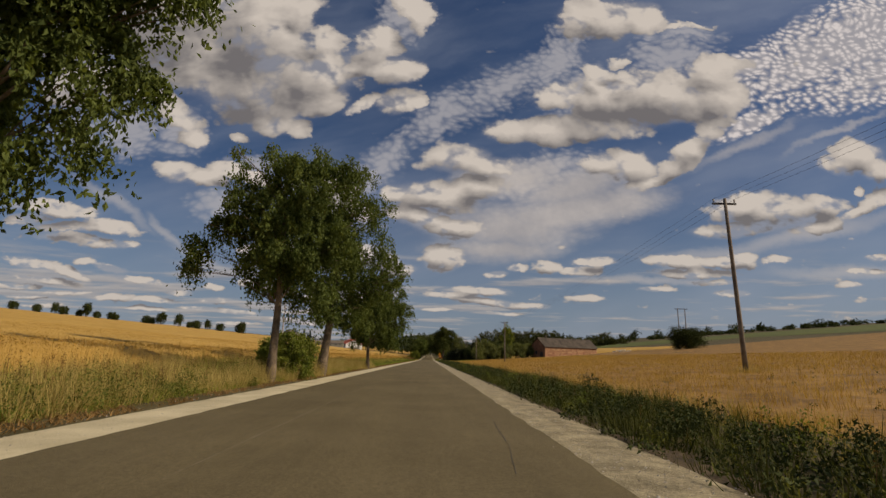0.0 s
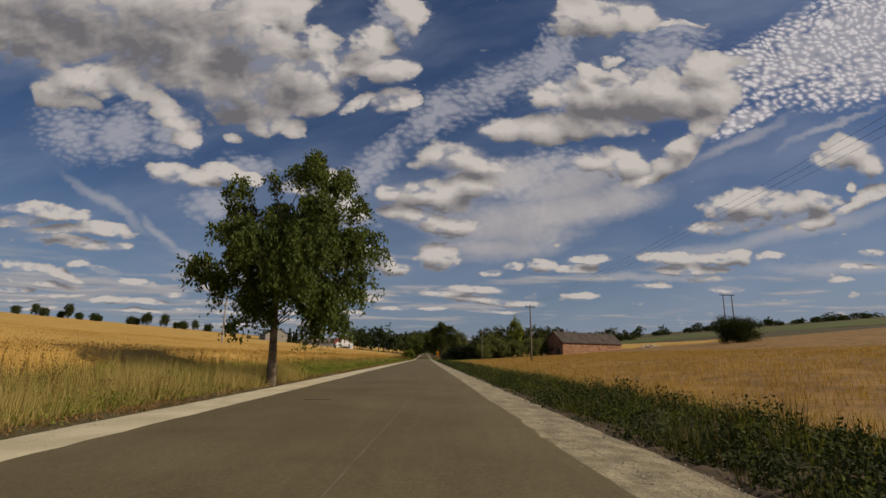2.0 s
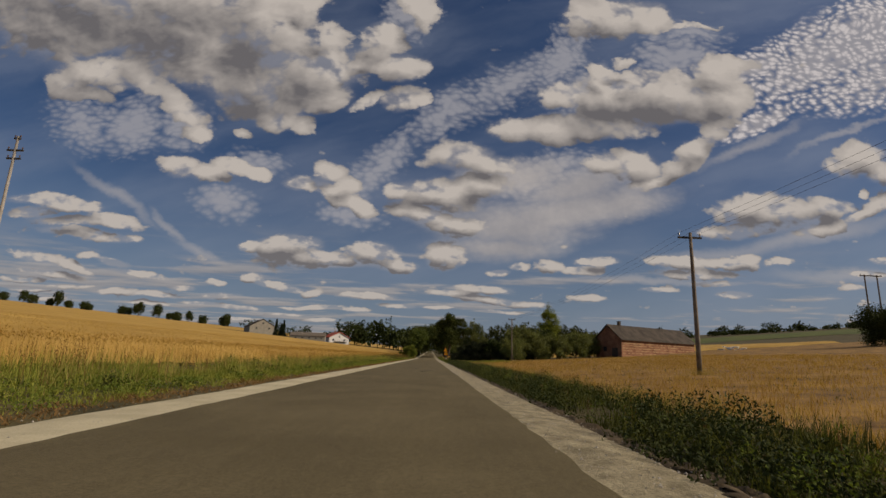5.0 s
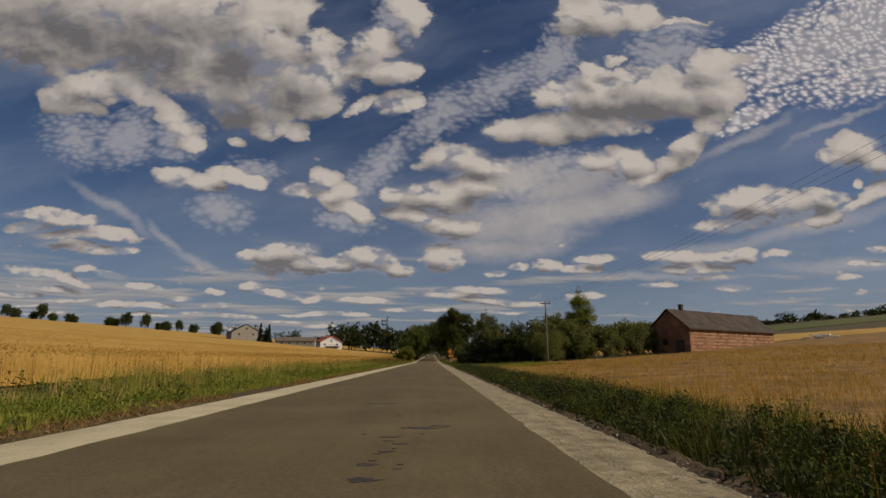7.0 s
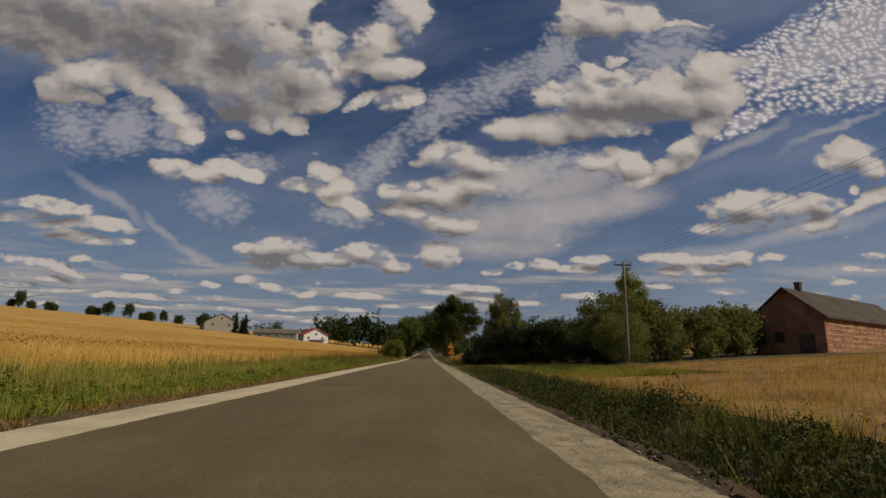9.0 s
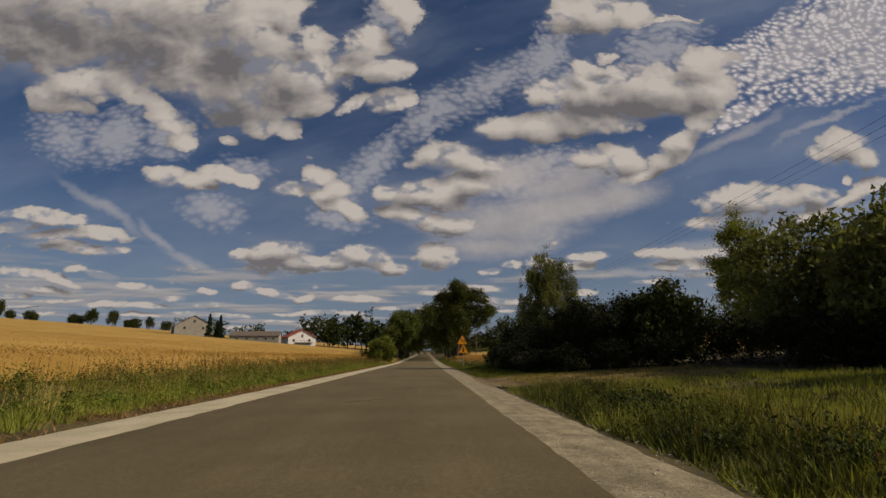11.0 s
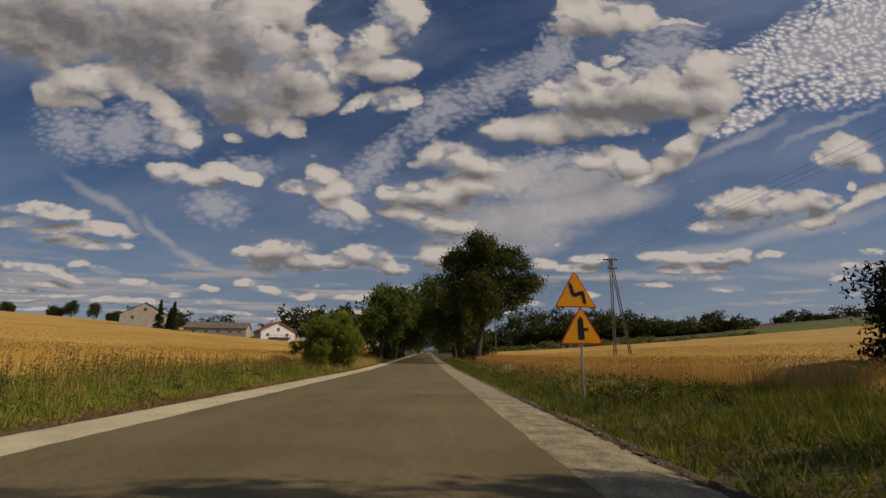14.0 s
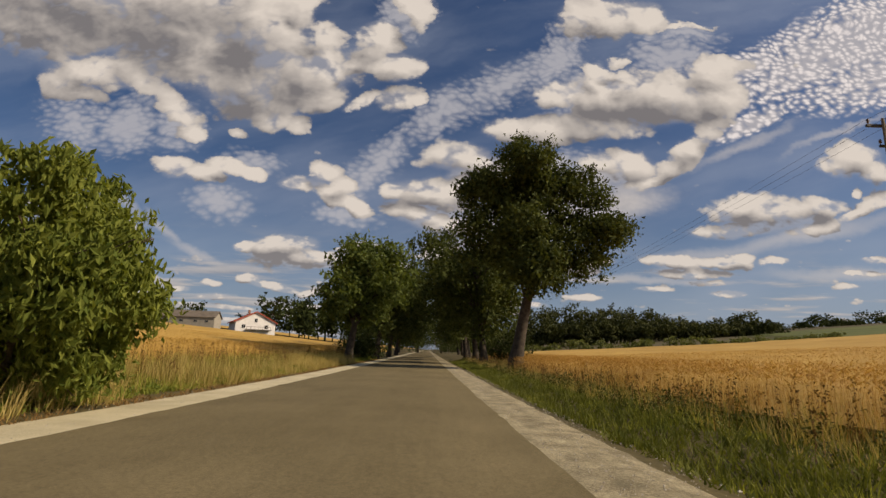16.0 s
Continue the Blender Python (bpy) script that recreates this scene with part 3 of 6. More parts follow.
SIGN_ORANGE = surface("sign_orange", (0.90, 0.38, 0.008), (0.95, 0.42, 0.012), 2.0, 0.45)
SIGN_RED = surface("sign_red", (0.72, 0.05, 0.02), (0.80, 0.07, 0.03), 2.0, 0.45)
SIGN_BLACK = surface("sign_black", (0.012, 0.012, 0.012), (0.02, 0.02, 0.02), 3.0, 0.5)
BRICK = surface("old_red_brick", (0.17, 0.075, 0.042), (0.36, 0.185, 0.105), 0.7, 0.9, 0.4, 7.0)
BRICK_PALE = surface("pale_field_stone", (0.27, 0.145, 0.075), (0.50, 0.35, 0.19), 1.2, 0.9, 0.3, 9.0, per_object=0.6)
ROOF_FELT = surface("roofing_felt", (0.045, 0.038, 0.032), (0.105, 0.088, 0.07), 0.6, 0.95, 0.3, 12.0, 0, 0.15)
ROOF_TILE = surface("red_roof_tiles", (0.386, 0.076, 0.042), (0.521, 0.13, 0.071), 1.0, 0.8, 0.3, 8.0)
ROOF_OLD = surface("old_grey_roof", (0.109, 0.092, 0.071), (0.202, 0.168, 0.13), 0.6, 0.9, 0.3, 8.0)
PLASTER_WHITE = surface("white_plaster", (0.70, 0.68, 0.64), (0.82, 0.80, 0.76), 0.8, 0.9)
PLASTER_GREY = surface("grey_plaster", (0.277, 0.252, 0.202), (0.378, 0.344, 0.277), 0.8, 0.9)
GLASS_DARK = surface("dark_window_glass", (0.02, 0.022, 0.026), (0.04, 0.045, 0.05), 2.0, 0.12, 0, 10.0, 0, 0.5)
DOOR_WOOD = surface("dark_boards", (0.05, 0.038, 0.029), (0.101, 0.076, 0.059), 2.0, 0.8, 0.3, 20.0)
WHITE_FLOWER = surface("white_umbels", (0.65, 0.65, 0.58), (0.82, 0.82, 0.76), 6.0, 0.8)


# ---- lie of the land ----
LEFT = ((0, 6.1, 7.0, 11, 30, 100, 300, 1000, 3000), (0, 0, 0.05, 0.4, 2.1, 8.4, 26.5, 85, 120))
RIGHT = ((0, 2.7, 3.5, 4.6, 6.5, 10, 17, 44, 70, 100, 200, 400, 1000, 3000), (0, 0, -0.14, 0.02, 0.07, 0.25, 0.65, 2.3, 4.3, 6.9, 16, 35, 88, 125))


def rise(y):
    d = np.maximum(np.asarray(y, float) - 262, 0)
    return 0.012 * d * d / (d + 25.0)


def height(x, y):
    x = np.asarray(x, float)
    return np.where(x < 0, np.interp(-x, *LEFT), np.interp(x, *RIGHT)) + rise(y)


def road_shift(y):
    """The road's slow sideways wander."""
    return np.interp(y, (-60, 10, 90, 150, 250, 900), (0.25, 0.22, 0.08, 0.0, -0.12, -0.12))


def ground_z(x, y):
    return float(height(x, y))


def mesh_of(name, verts, faces, material, smooth=False):
    """A mesh from numpy arrays; faces all have the same number of corners."""
    verts, faces = np.asarray(verts, np.float32), np.asarray(faces, np.int32)
    n, k = faces.shape
    me = bpy.data.meshes.new(name)
    me.vertices.add(len(verts))
    me.vertices.foreach_set("co", verts.ravel())
    me.loops.add(n * k)
    me.loops.foreach_set("vertex_index", faces.ravel())
    me.polygons.add(n)
    me.polygons.foreach_set("loop_start", np.arange(0, n * k, k, dtype=np.int32))
    me.polygons.foreach_set("loop_total", np.full(n, k, dtype=np.int32))
    me.polygons.foreach_set("use_smooth", np.full(n, smooth))
    me.update(calc_edges=True)
    me.materials.append(material)
    return me


def bm_mesh(name, bm, material):
    me = bpy.data.meshes.new(name)
    bmesh.ops.recalc_face_normals(bm, faces=bm.faces)
    bm.to_mesh(me)
    bm.free()
    me.materials.append(material)
    return me


def part(name, data, material, parent, label=""):
    """One mesh object under a thing; data is a bmesh or a finished mesh."""
    me = bm_mesh(name, data, material) if isinstance(data, bmesh.types.BMesh) else data
    ob = new(name, me)
    ob.parent = parent
    return tagged(ob, label) if label else ob


def thing(name, x, y, z, label, category, group="", turn=0.0):
    e = new(name)
    e.empty_display_size = 0.3
    e.matrix_world = pose(x, y, z, 0, 0, turn)
    return tagged(e, label, category, group)


def box_into(bm, cx, cy, cz, sx, sy, sz, turn=0.0, bevel=0.0):
    m = Matrix.Translation((cx, cy, cz)) @ Matrix.Rotation(turn, 4, "Z") @ Matrix.Diagonal((sx, sy, sz, 1))
    made = bmesh.ops.create_cube(bm, size=1, matrix=m)
    if bevel:
        edges = list({e for v in made["verts"] for e in v.link_edges})
        bmesh.ops.bevel(bm, geom=edges, offset=bevel, segments=1, affect="EDGES")


def tube_arrays(paths, sides=7):
    """Tapered tubes along lists of (point, radius)."""
    V, F, base = [], [], 0
    ring = np.linspace(0, 2 * np.pi, sides, endpoint=False)
    for path in paths:
        pts = np.array([p for p, _ in path], float)
        rad = [r for _, r in path]
        for i in range(len(pts)):
            a = pts[min(i + 1, len(pts) - 1)] - pts[max(i - 1, 0)]
            a /= np.linalg.norm(a) + 1e-9
            s = np.cross(a, (0.31, 0.87, 0.21) if abs(a[1]) < 0.8 else (1, 0, 0))
            s /= np.linalg.norm(s)
            w = np.cross(a, s)
            V.append(pts[i] + rad[i] * (np.cos(ring)[:, None] * s + np.sin(ring)[:, None] * w))
            if i:
                for k in range(sides):
                    q = (k + 1) % sides
                    F.append((base + (i - 1) * sides + k, base + (i - 1) * sides + q, base + i * sides + q, base + i * sides + k))
        base += len(pts) * sides
    return np.vstack(V), np.array(F)


# ---- ground, road ----
def ripe_edge_x(y):
    """The front edge of the ripe field swings away from the road near the sign."""
    return 6.5 + 0.3 * np.maximum(254 - np.asarray(y, float), 0)


def sheet(name, xs, ys, lift, material, label, category, wob=0.0, clip=None):
    xs, ys = np.asarray(xs, float), np.asarray(ys, float)
    X, Y = np.meshgrid(xs, ys)
    Z = height(X, Y) + (lift(X, Y) if callable(lift) else lift)
    if wob:
        rng = np.random.default_rng(len(xs) * 7 + len(ys))
        Z = Z + rng.normal(0, wob, Z.shape)
    V = np.stack([X, Y, Z], -1).reshape(-1, 3)
    n = len(xs)
    i = np.arange(len(ys) - 1)[:, None] * n + np.arange(n - 1)[None]
    F = np.stack([i, i + 1, i + 1 + n, i + n], -1).reshape(-1, 4)
    if clip is not None:
        mid = V[F].mean(1)
        F = F[clip(mid[:, 0], mid[:, 1])]
    return tagged(new(name, mesh_of(name, V, F, material, True)), label, category, kind="structure")


far_x = np.r_[-3000, -2200, -1600, -1200, -1000, -800, -600, -450, -300, -200, -150, -100, -70, -50, -30, -20, -15, -11, -9, -7.6, -7, -6.1]
near_x = np.r_[-5.5, -2.5, 0, 1.2, 2.2, 2.7, 3.1, 3.5, 4.0, 4.6, 5.4, 6.5, 8, 10, 13, 17, 22, 30, 44, 57, 70, 85, 100, 150, 200, 300, 400, 600, 800, 1000, 1600, 3000]
ys_far = np.r_[-600, -300, -150, -80, np.arange(-40, 480, 6), np.arange(480, 900, 40), 1000, 1300, 1700, 2300, 3000, 3600]
sheet("ground", np.r_[far_x, near_x], ys_far, -0.06, SOIL, "dry grassy soil of the fields and verges", "ground")


def strip(name, edges, lift, material, label, category, fray=(), y0=-60, y1=900, seed=1):
    """A ribbon along the road; the outer columns named in fray wander a little."""
    rng = np.random.default_rng(seed)
    ys = np.r_[np.arange(y0, 330, 0.45), np.arange(330, y1, 10)]
    wander = {}
    for k in fray:
        w = np.convolve(rng.normal(0, 1, len(ys) + 8), np.ones(9) / 9, "valid") * 0.035 + rng.normal(0, 0.018, len(ys))
        wander[k] = w
    V = []
    for j, y in enumerate(ys):
        for k, x in enumerate(edges):
            xx = x + float(road_shift(y)) + (wander[k][j] if k in wander else 0)
            V.append((xx, y, float(rise(y)) + lift[k]))
    n = len(edges)
    i = np.arange(len(ys) - 1)[:, None] * n + np.arange(n - 1)[None]
    F = np.stack([i, i + 1, i + 1 + n, i + n], -1).reshape(-1, 4)
    return tagged(new(name, mesh_of(name, V, F, material, True)), label, category, kind="structure")


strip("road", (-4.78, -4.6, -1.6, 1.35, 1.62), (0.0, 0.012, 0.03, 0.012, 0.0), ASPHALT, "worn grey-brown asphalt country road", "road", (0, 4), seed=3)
strip("shoulder_west", (-6.15, -5.9, -4.6), (-0.045, -0.012, -0.008), GRAVEL, "pale crushed limestone shoulder along the asphalt", "shoulder", (0,), seed=4)
strip("shoulder_east", (1.3, 2.4, 2.78), (-0.008, -0.012, -0.05), GRAVEL_GREY, "grey loose gravel shoulder along the asphalt", "shoulder", (2,), seed=5)

fx = np.r_[np.arange(6.6, 30, 1.2), np.arange(30, 100, 7), np.arange(100, 240, 20)]
sheet("stubble_field", fx, np.r_[np.arange(-80, 228.5, 2.5)], -0.035, STUBBLE_GROUND, "harvested golden stubble field", "field", 0.012,
      lambda x, y: (y < 175 + np.clip(x - 8, 0, 14)) | (x > 46))
sheet("ripe_field", np.r_[np.arange(6.8, 24, 0.8), np.arange(24, 126, 6)], np.r_[np.arange(229, 300, 1.2), np.arange(300, 396, 4)], lambda x, y: 0.62 * np.clip((x - ripe_edge_x(y)) / 2.2, 0, 1) ** 0.6 * np.clip((y - 229) / 3.0, 0, 1) - 0.05, WHEAT_TOP, "ripe orange-gold wheat field", "field", 0.05,
      lambda x, y: ((y < 298) | (x > 13)) & (y < np.maximum(371, 396 - 0.3 * x)) & (x > ripe_edge_x(y) - 0.6))
sheet("green_field", np.r_[np.arange(40, 240, 20), np.arange(240, 620, 40)], np.arange(-60, 620, 20), 0.12, GREEN_FIELD, "low green beet field on the rise", "field", 0.05,
      lambda x, y: ((y > 376) & (x > 86 + 0.57 * (y - 372))) | ((x > 236) & (y > 60)))
sheet("driveway", np.arange(2.3, 15, 0.6), np.arange(196.6, 205.7, 1.0), lambda x, y: -0.9 * np.minimum(np.interp(x, *RIGHT), 0) - 0.03, DIRT, "bare dry dirt driveway into the garden", "driveway", 0.012)
wx = -np.r_[np.arange(11.3, 24, 0.8), np.arange(24, 60, 3), np.arange(60, 200, 12), np.arange(200, 1100, 40)]
sheet("wheat_field", wx[::-1], np.r_[np.arange(-70, 330, 1.6), np.arange(330, 426, 6)], lambda x, y: 0.72 * np.clip((-x - 11.2) / 2.4, 0, 1) ** 0.6 - 0.05, WHEAT_TOP, "standing golden wheat field", "field", 0.05)
sheet("far_wheat_field", -np.r_[np.arange(24, 120, 12), np.arange(120, 1200, 40)][::-1], np.r_[423, np.arange(440, 1500, 40)], 0.4, WHEAT_TOP, "distant golden grain field", "field", 0.1,
      lambda x, y: (y > 520) | (x < -150))


def soil_bank(x0, x1, y0, y1, tall=0.11):
    """Crumbled dark earth along the outer edge of the shoulder."""
    rng = np.random.default_rng(77)
    xs, ys = np.linspace(x0, x1, 13), np.arange(y0, y1, 0.14)
    X, Y = np.meshgrid(xs, ys)
    f = (X - x0) / (x1 - x0)
    Z = height(X, Y) - 0.07 + tall * np.sin(np.pi * f) * (0.6 + rng.uniform(-0.4, 0.4, X.shape))
    X = X + rng.normal(0, 0.03, X.shape) + np.asarray(road_shift(Y))
    V = np.stack([X, Y, Z], -1).reshape(-1, 3)
    n = len(xs)
    i = np.arange(len(ys) - 1)[:, None] * n + np.arange(n - 1)[None]
    F = np.stack([i, i + 1, i + 1 + n, i + n], -1).reshape(-1, 4)
    return tagged(new("soil_bank", mesh_of("soil_bank", V, F, DARK_SOIL, True)), "low bank of crumbled dark earth beside the gravel", "earth", kind="stuff")


soil_bank(2.66, 3.9, -4, 70)
soil_bank(2.66, 3.45, 70, 168, 0.13)
soil_bank(2.66, 3.15, 226, 243, 0.09)


# ---- plants ----
def leaf_arrays(c, size, rng, droop=0.3, wide=0.5, fine=False):
    n = len(c)
    a = rng.normal(0, 1, (n, 3))
    a[:, 2] -= droop * 2.2
    a /= np.linalg.norm(a, axis=1)[:, None]
    s = np.cross(a, rng.normal(0, 1, (n, 3)))
    s /= np.linalg.norm(s, axis=1)[:, None] + 1e-9
    nrm = np.cross(a, s)
    L = (size * rng.uniform(0.65, 1.35, n))[:, None]
    if not fine:
        V = np.stack([c - a * L * 0.55, c + s * L * wide * 0.62 + a * L * 0.25, c + a * L * 0.45 - s * L * wide * 0.5], 1).reshape(-1, 3)
        return V, np.arange(n * 3).reshape(n, 3)
    V = np.stack([c - a * L * 0.5, c + s * L * wide * 0.5 + nrm * L * 0.12, c + a * L * 0.5, c - s * L * wide * 0.5 + nrm * L * 0.12], 1).reshape(-1, 3)
    F = np.arange(n * 4).reshape(n, 4)
    return V, F


def crown_points(lobes, count, rng, spread=0.3, shell=0.45, twigs=40, hang=0.0):
    """Leaf places: tufts round twig ends that crowd towards the outside of each lobe."""
    vol = np.array([r[0] * r[1] * r[2] for _, r in lobes]) ** 0.8
    share = np.maximum((vol / vol.sum() * count).astype(int), 8)
    out = []
    for (c, r), k in zip(lobes, share):
        m = max(5, int(twigs * (r[0] * r[1] * r[2]) ** 0.5))
        d = rng.normal(0, 1, (m, 3))
        d /= np.linalg.norm(d, axis=1)[:, None]
        tip = np.array(c) + d * np.array(r) * (rng.uniform(0.12, 1, m) ** shell)[:, None]
        pick = rng.integers(0, m, k)
        off = rng.normal(0, spread, (k, 3))
        off[:, 2] = off[:, 2] * 0.8 - np.abs(rng.normal(0, spread * 0.6, k))
        if hang:
            f = rng.uniform(0, 1, k)
            side = rng.normal(0, 1, (m, 2)) * 0.3
            off = rng.normal(0, 0.085, (k, 3))
            off[:, :2] += side[pick] * f[:, None] * hang
            off[:, 2] += (0.25 * f - 1.0 * f * f) * hang
        out.append(tip[pick] + off)
    return np.vstack(out)


def auto_lobes(h, r, low, seed, n=14, lean=0.0, squeeze=1.0):
    """Lobes of a rounded crown from height low to h with radius r."""
    rng = np.random.default_rng(seed)
    mid, half = (h + low) / 2, (h - low) / 2
    lobes = [((lean * 0.5, 0, mid), (r * 0.55, r * 0.55 * squeeze, half * 0.72))]
    for i in range(n):
        f = (i + 0.5) / n
        up = -0.85 + 1.7 * f
        ring = math.sqrt(max(0.05, 1 - up * up)) * rng.uniform(0.55, 0.85)
        az = i * 2.4 + rng.uniform(-0.4, 0.4)
        s = rng.uniform(0.26, 0.42)
        lobes.append(((r * ring * math.cos(az) + lean * f, r * ring * math.sin(az) * squeeze, mid + half * up * 0.86),
                      (r * s, r * s * squeeze, half * s * 0.85)))
    return lobes


def crumble(lobes, seed, core=0.64):
    """Breaks each lobe into smaller ones on its outside, for an uneven outline with gaps."""
    rng = np.random.default_rng(seed)
    out = []
    for c, r in lobes:
        c, r = np.array(c, float), np.array(r, float)
        out.append((tuple(c), tuple(r * core)))
        n = int(np.clip(4 + r.max() * 3, 4, 14))
        for _ in range(n):
            d = rng.normal(0, 1, 3)
            d /= np.linalg.norm(d)
            out.append((tuple(c + d * r * rng.uniform(0.7, 1.2)), tuple(r * rng.uniform(0.18, 0.40))))
    return out


def tree(name, x, y, label, category, lobes, trunk_r, trunk_h, leaves, leaf, leaf_mat, bark=BARK, seed=1, droop=0.3, spread=0.3,
         wide=0.5, lean=(0, 0), sink=0.1, group="", shell=0.45, twigs=40, limb=0.34, hang=0.0, fine=False):
    rng = np.random.default_rng(seed)
    top = max(c[2] for c, _ in lobes)
    t = thing(name, x, y, ground_z(x, y) - sink, label, category, group)
    lx, ly = lean
    stem = [((lx * (0.6 * f + 0.4 * f * f) + 0.06 * math.sin(5 * f + seed), ly * f * f, top * f), trunk_r * (1.25 - f) if f > 0.05 else trunk_r * 1.5)
            for f in (0, 0.05, 0.12, 0.25, 0.4, 0.55, 0.68, 0.8)]
    stem = [(p, max(r, 0.02)) for p, r in stem]
    paths = [stem]
    for c, r in lobes[1:]:
        if c[2] < trunk_h + 0.9 and trunk_h > 2:
            continue
        f = min(0.9, max(trunk_h / top, c[2] / top * rng.uniform(0.45, 0.75)))
        f = min(f, 0.78)
        s = np.array((lx * (0.6 * f + 0.4 * f * f), ly * f * f, top * f))
        e = np.array(c)
        mid = s * 0.5 + e * 0.5 + (0, 0, 0.12 * np.linalg.norm(e - s))
        q = trunk_r * limb
        paths.append([(s, q), (s * 0.7 + mid * 0.3, q * 0.8), (mid, q * 0.55), (e, q * 0.2)])
        for _ in range(3):
            d = rng.normal(0, 1, 3)
            d *= np.array(r) * 0.85 / np.linalg.norm(d)
            paths.append([(mid, q * 0.35), ((mid + e + d) / 2, q * 0.22), (e + d, 0.012)])
    V, F = tube_arrays(paths)
    part("trunk", mesh_of("trunk", V, F, bark, True), None, t)
    pts = crown_points(crumble(lobes, seed + 5), leaves, rng, spread, shell, twigs, hang)
    V, F = leaf_arrays(pts, leaf, rng, droop, wide, fine)
    part("crown", mesh_of("crown", V, F, leaf_mat), None, t)
    return t


def blade_arrays(x, y, h, w, rng, lean=0.25, lift=0.0):
    n = len(x)
    z = height(x, y) - 0.05 + lift
    az = rng.uniform(0, 2 * np.pi, n)
    s = np.stack([np.cos(az), np.sin(az), np.zeros(n)], 1) * (w * 0.5)[:, None]
    base = np.stack([x, y, z], 1)
    off = rng.normal(0, 1, (n, 2)) * lean * h[:, None]
    tip = base + np.concatenate([off, (h * rng.uniform(0.8, 1.0, n))[:, None]], 1)
    V = np.stack([base - s, base + s, tip], 1).reshape(-1, 3)
    return V, np.arange(3 * n).reshape(n, 3)


def stuff(name, V, F, material, label, category):
    return tagged(new(name, mesh_of(name, V, F, material)), label, category, kind="stuff")


def mottle(x, y, size, seed):
    """Smooth random values from 0 to 1 over the ground, in patches of that size."""
    u, v = np.asarray(x) / size + 1000, np.asarray(y) / size + 1000
    i, j = np.floor(u).astype(int), np.floor(v).astype(int)
    f, g = u - i, v - j
    f, g = f * f * (3 - 2 * f), g * g * (3 - 2 * g)
    def h(a, b):
        return np.modf(np.abs(np.sin(a * 127.1 + b * 311.7 + seed * 74.7) * 43758.5453))[0]
    return (h(i, j) * (1 - f) + h(i + 1, j) * f) * (1 - g) + (h(i, j + 1) * (1 - f) + h(i + 1, j + 1) * f) * g


def scatter(rng, n, x0, x1, y0, y1, patch=0.0, size=3.0):
    """Places in a strip; patch thins them out in spots."""
    x, y = rng.uniform(x0, x1, n), rng.uniform(y0, y1, n)
    if patch:
        w = 0.6 * mottle(x, y, size, 3) + 0.4 * mottle(x, y, size * 0.35, 4)
        keep = rng.uniform(0.5 - 0.45 * patch, 0.5 + 0.2 * patch, n) < w
        x, y = x[keep], y[keep]
    return x, y


def grass(name, label, n, x0, x1, y0, y1, h, material, seed, w=0.012, lean=0.3, patch=0.8, size=3.0, lip=1.0):
    rng = np.random.default_rng(seed)
    x, y = scatter(rng, n, x0, x1, y0, y1, patch, size)
    bare = (name[:8] != "driveway") & (x > 2.5) & (y > 197 + rng.normal(0, 0.5, len(x))) & (y < 206.5 + rng.normal(0, 0.5, len(x))) & (rng.uniform(0, 1, len(x)) < 0.93)
    x, y = x[~bare], y[~bare]
    inset = 0.55 * mottle(x * 0 + seed, y, 0.7, 5) * mottle(x * 0, y, 3.1, 6) * 2
    ok = (x < -6.05 - inset * lip) | (x > 2.75 + inset * lip)
    x, y = x[ok], y[ok]
    hh = rng.uniform(h[0], h[1], len(x)) * (0.4 + 0.75 * mottle(x, y, 1.5, 7) + 0.25 * mottle(x, y, 0.45, 8))
    V, F = blade_arrays(x, y, hh, np.full(len(x), w) * rng.uniform(0.6, 1.5, len(x)), rng, lean)
    return stuff(name, V, F, material, label, "grass")


def wheat(name, label, n, x0, x1, y0, y1, material, seed, h=(0.78, 1.0), stalk=True, lift=0.0, keep=None):
    rng = np.random.default_rng(seed)
    x, y = rng.uniform(x0, x1, n), rng.uniform(y0, y1, n)
    if keep is not None:
        k = keep(x, y)
        x, y = x[k], y[k]
    n = len(x)
    hh = rng.uniform(h[0], h[1], n)
    z = height(x, y) - 0.05 + lift
    bend = rng.normal(0, 0.10, (n, 2))
    top = np.stack([x + bend[:, 0], y + bend[:, 1], z + hh], 1)
    az = rng.uniform(0, np.pi, n)
    s = np.stack([np.cos(az), np.sin(az), np.zeros(n)], 1)
    head = 0.11
    nod = np.concatenate([bend * 0.9 + rng.normal(0, 0.03, (n, 2)), np.full((n, 1), head * 0.75)], 1)
    V = np.stack([top, top + nod * 0.6 + s * 0.022, top + nod - s * 0.008], 1).reshape(-1, 3)
    tri = np.arange(3 * n).reshape(n, 3)
    if stalk:
        base = np.stack([x, y, z], 1)
        V2 = np.stack([base - s * 0.006, base + s * 0.006, top], 1).reshape(-1, 3)
        tri = np.concatenate([tri, len(V) + np.arange(3 * n).reshape(n, 3)])
        V = np.concatenate([V, V2])
    return stuff(name, V, tri, material, label, "wheat")


# avenue of acacias on the western verge
def acacia(x, y, label, lobes, r, th, n, seed, lean=(0, 0), leaf=0.12):
    return tree("acacia_tree", x, y, label, "tree", lobes, r, th, int(n * 0.68), leaf * 1.32, LEAF_ACACIA, seed=seed, droop=0.75, spread=0.3, wide=0.52, lean=lean, group="avenue acacias", twigs=52, limb=0.22, hang=0.95, fine=True)


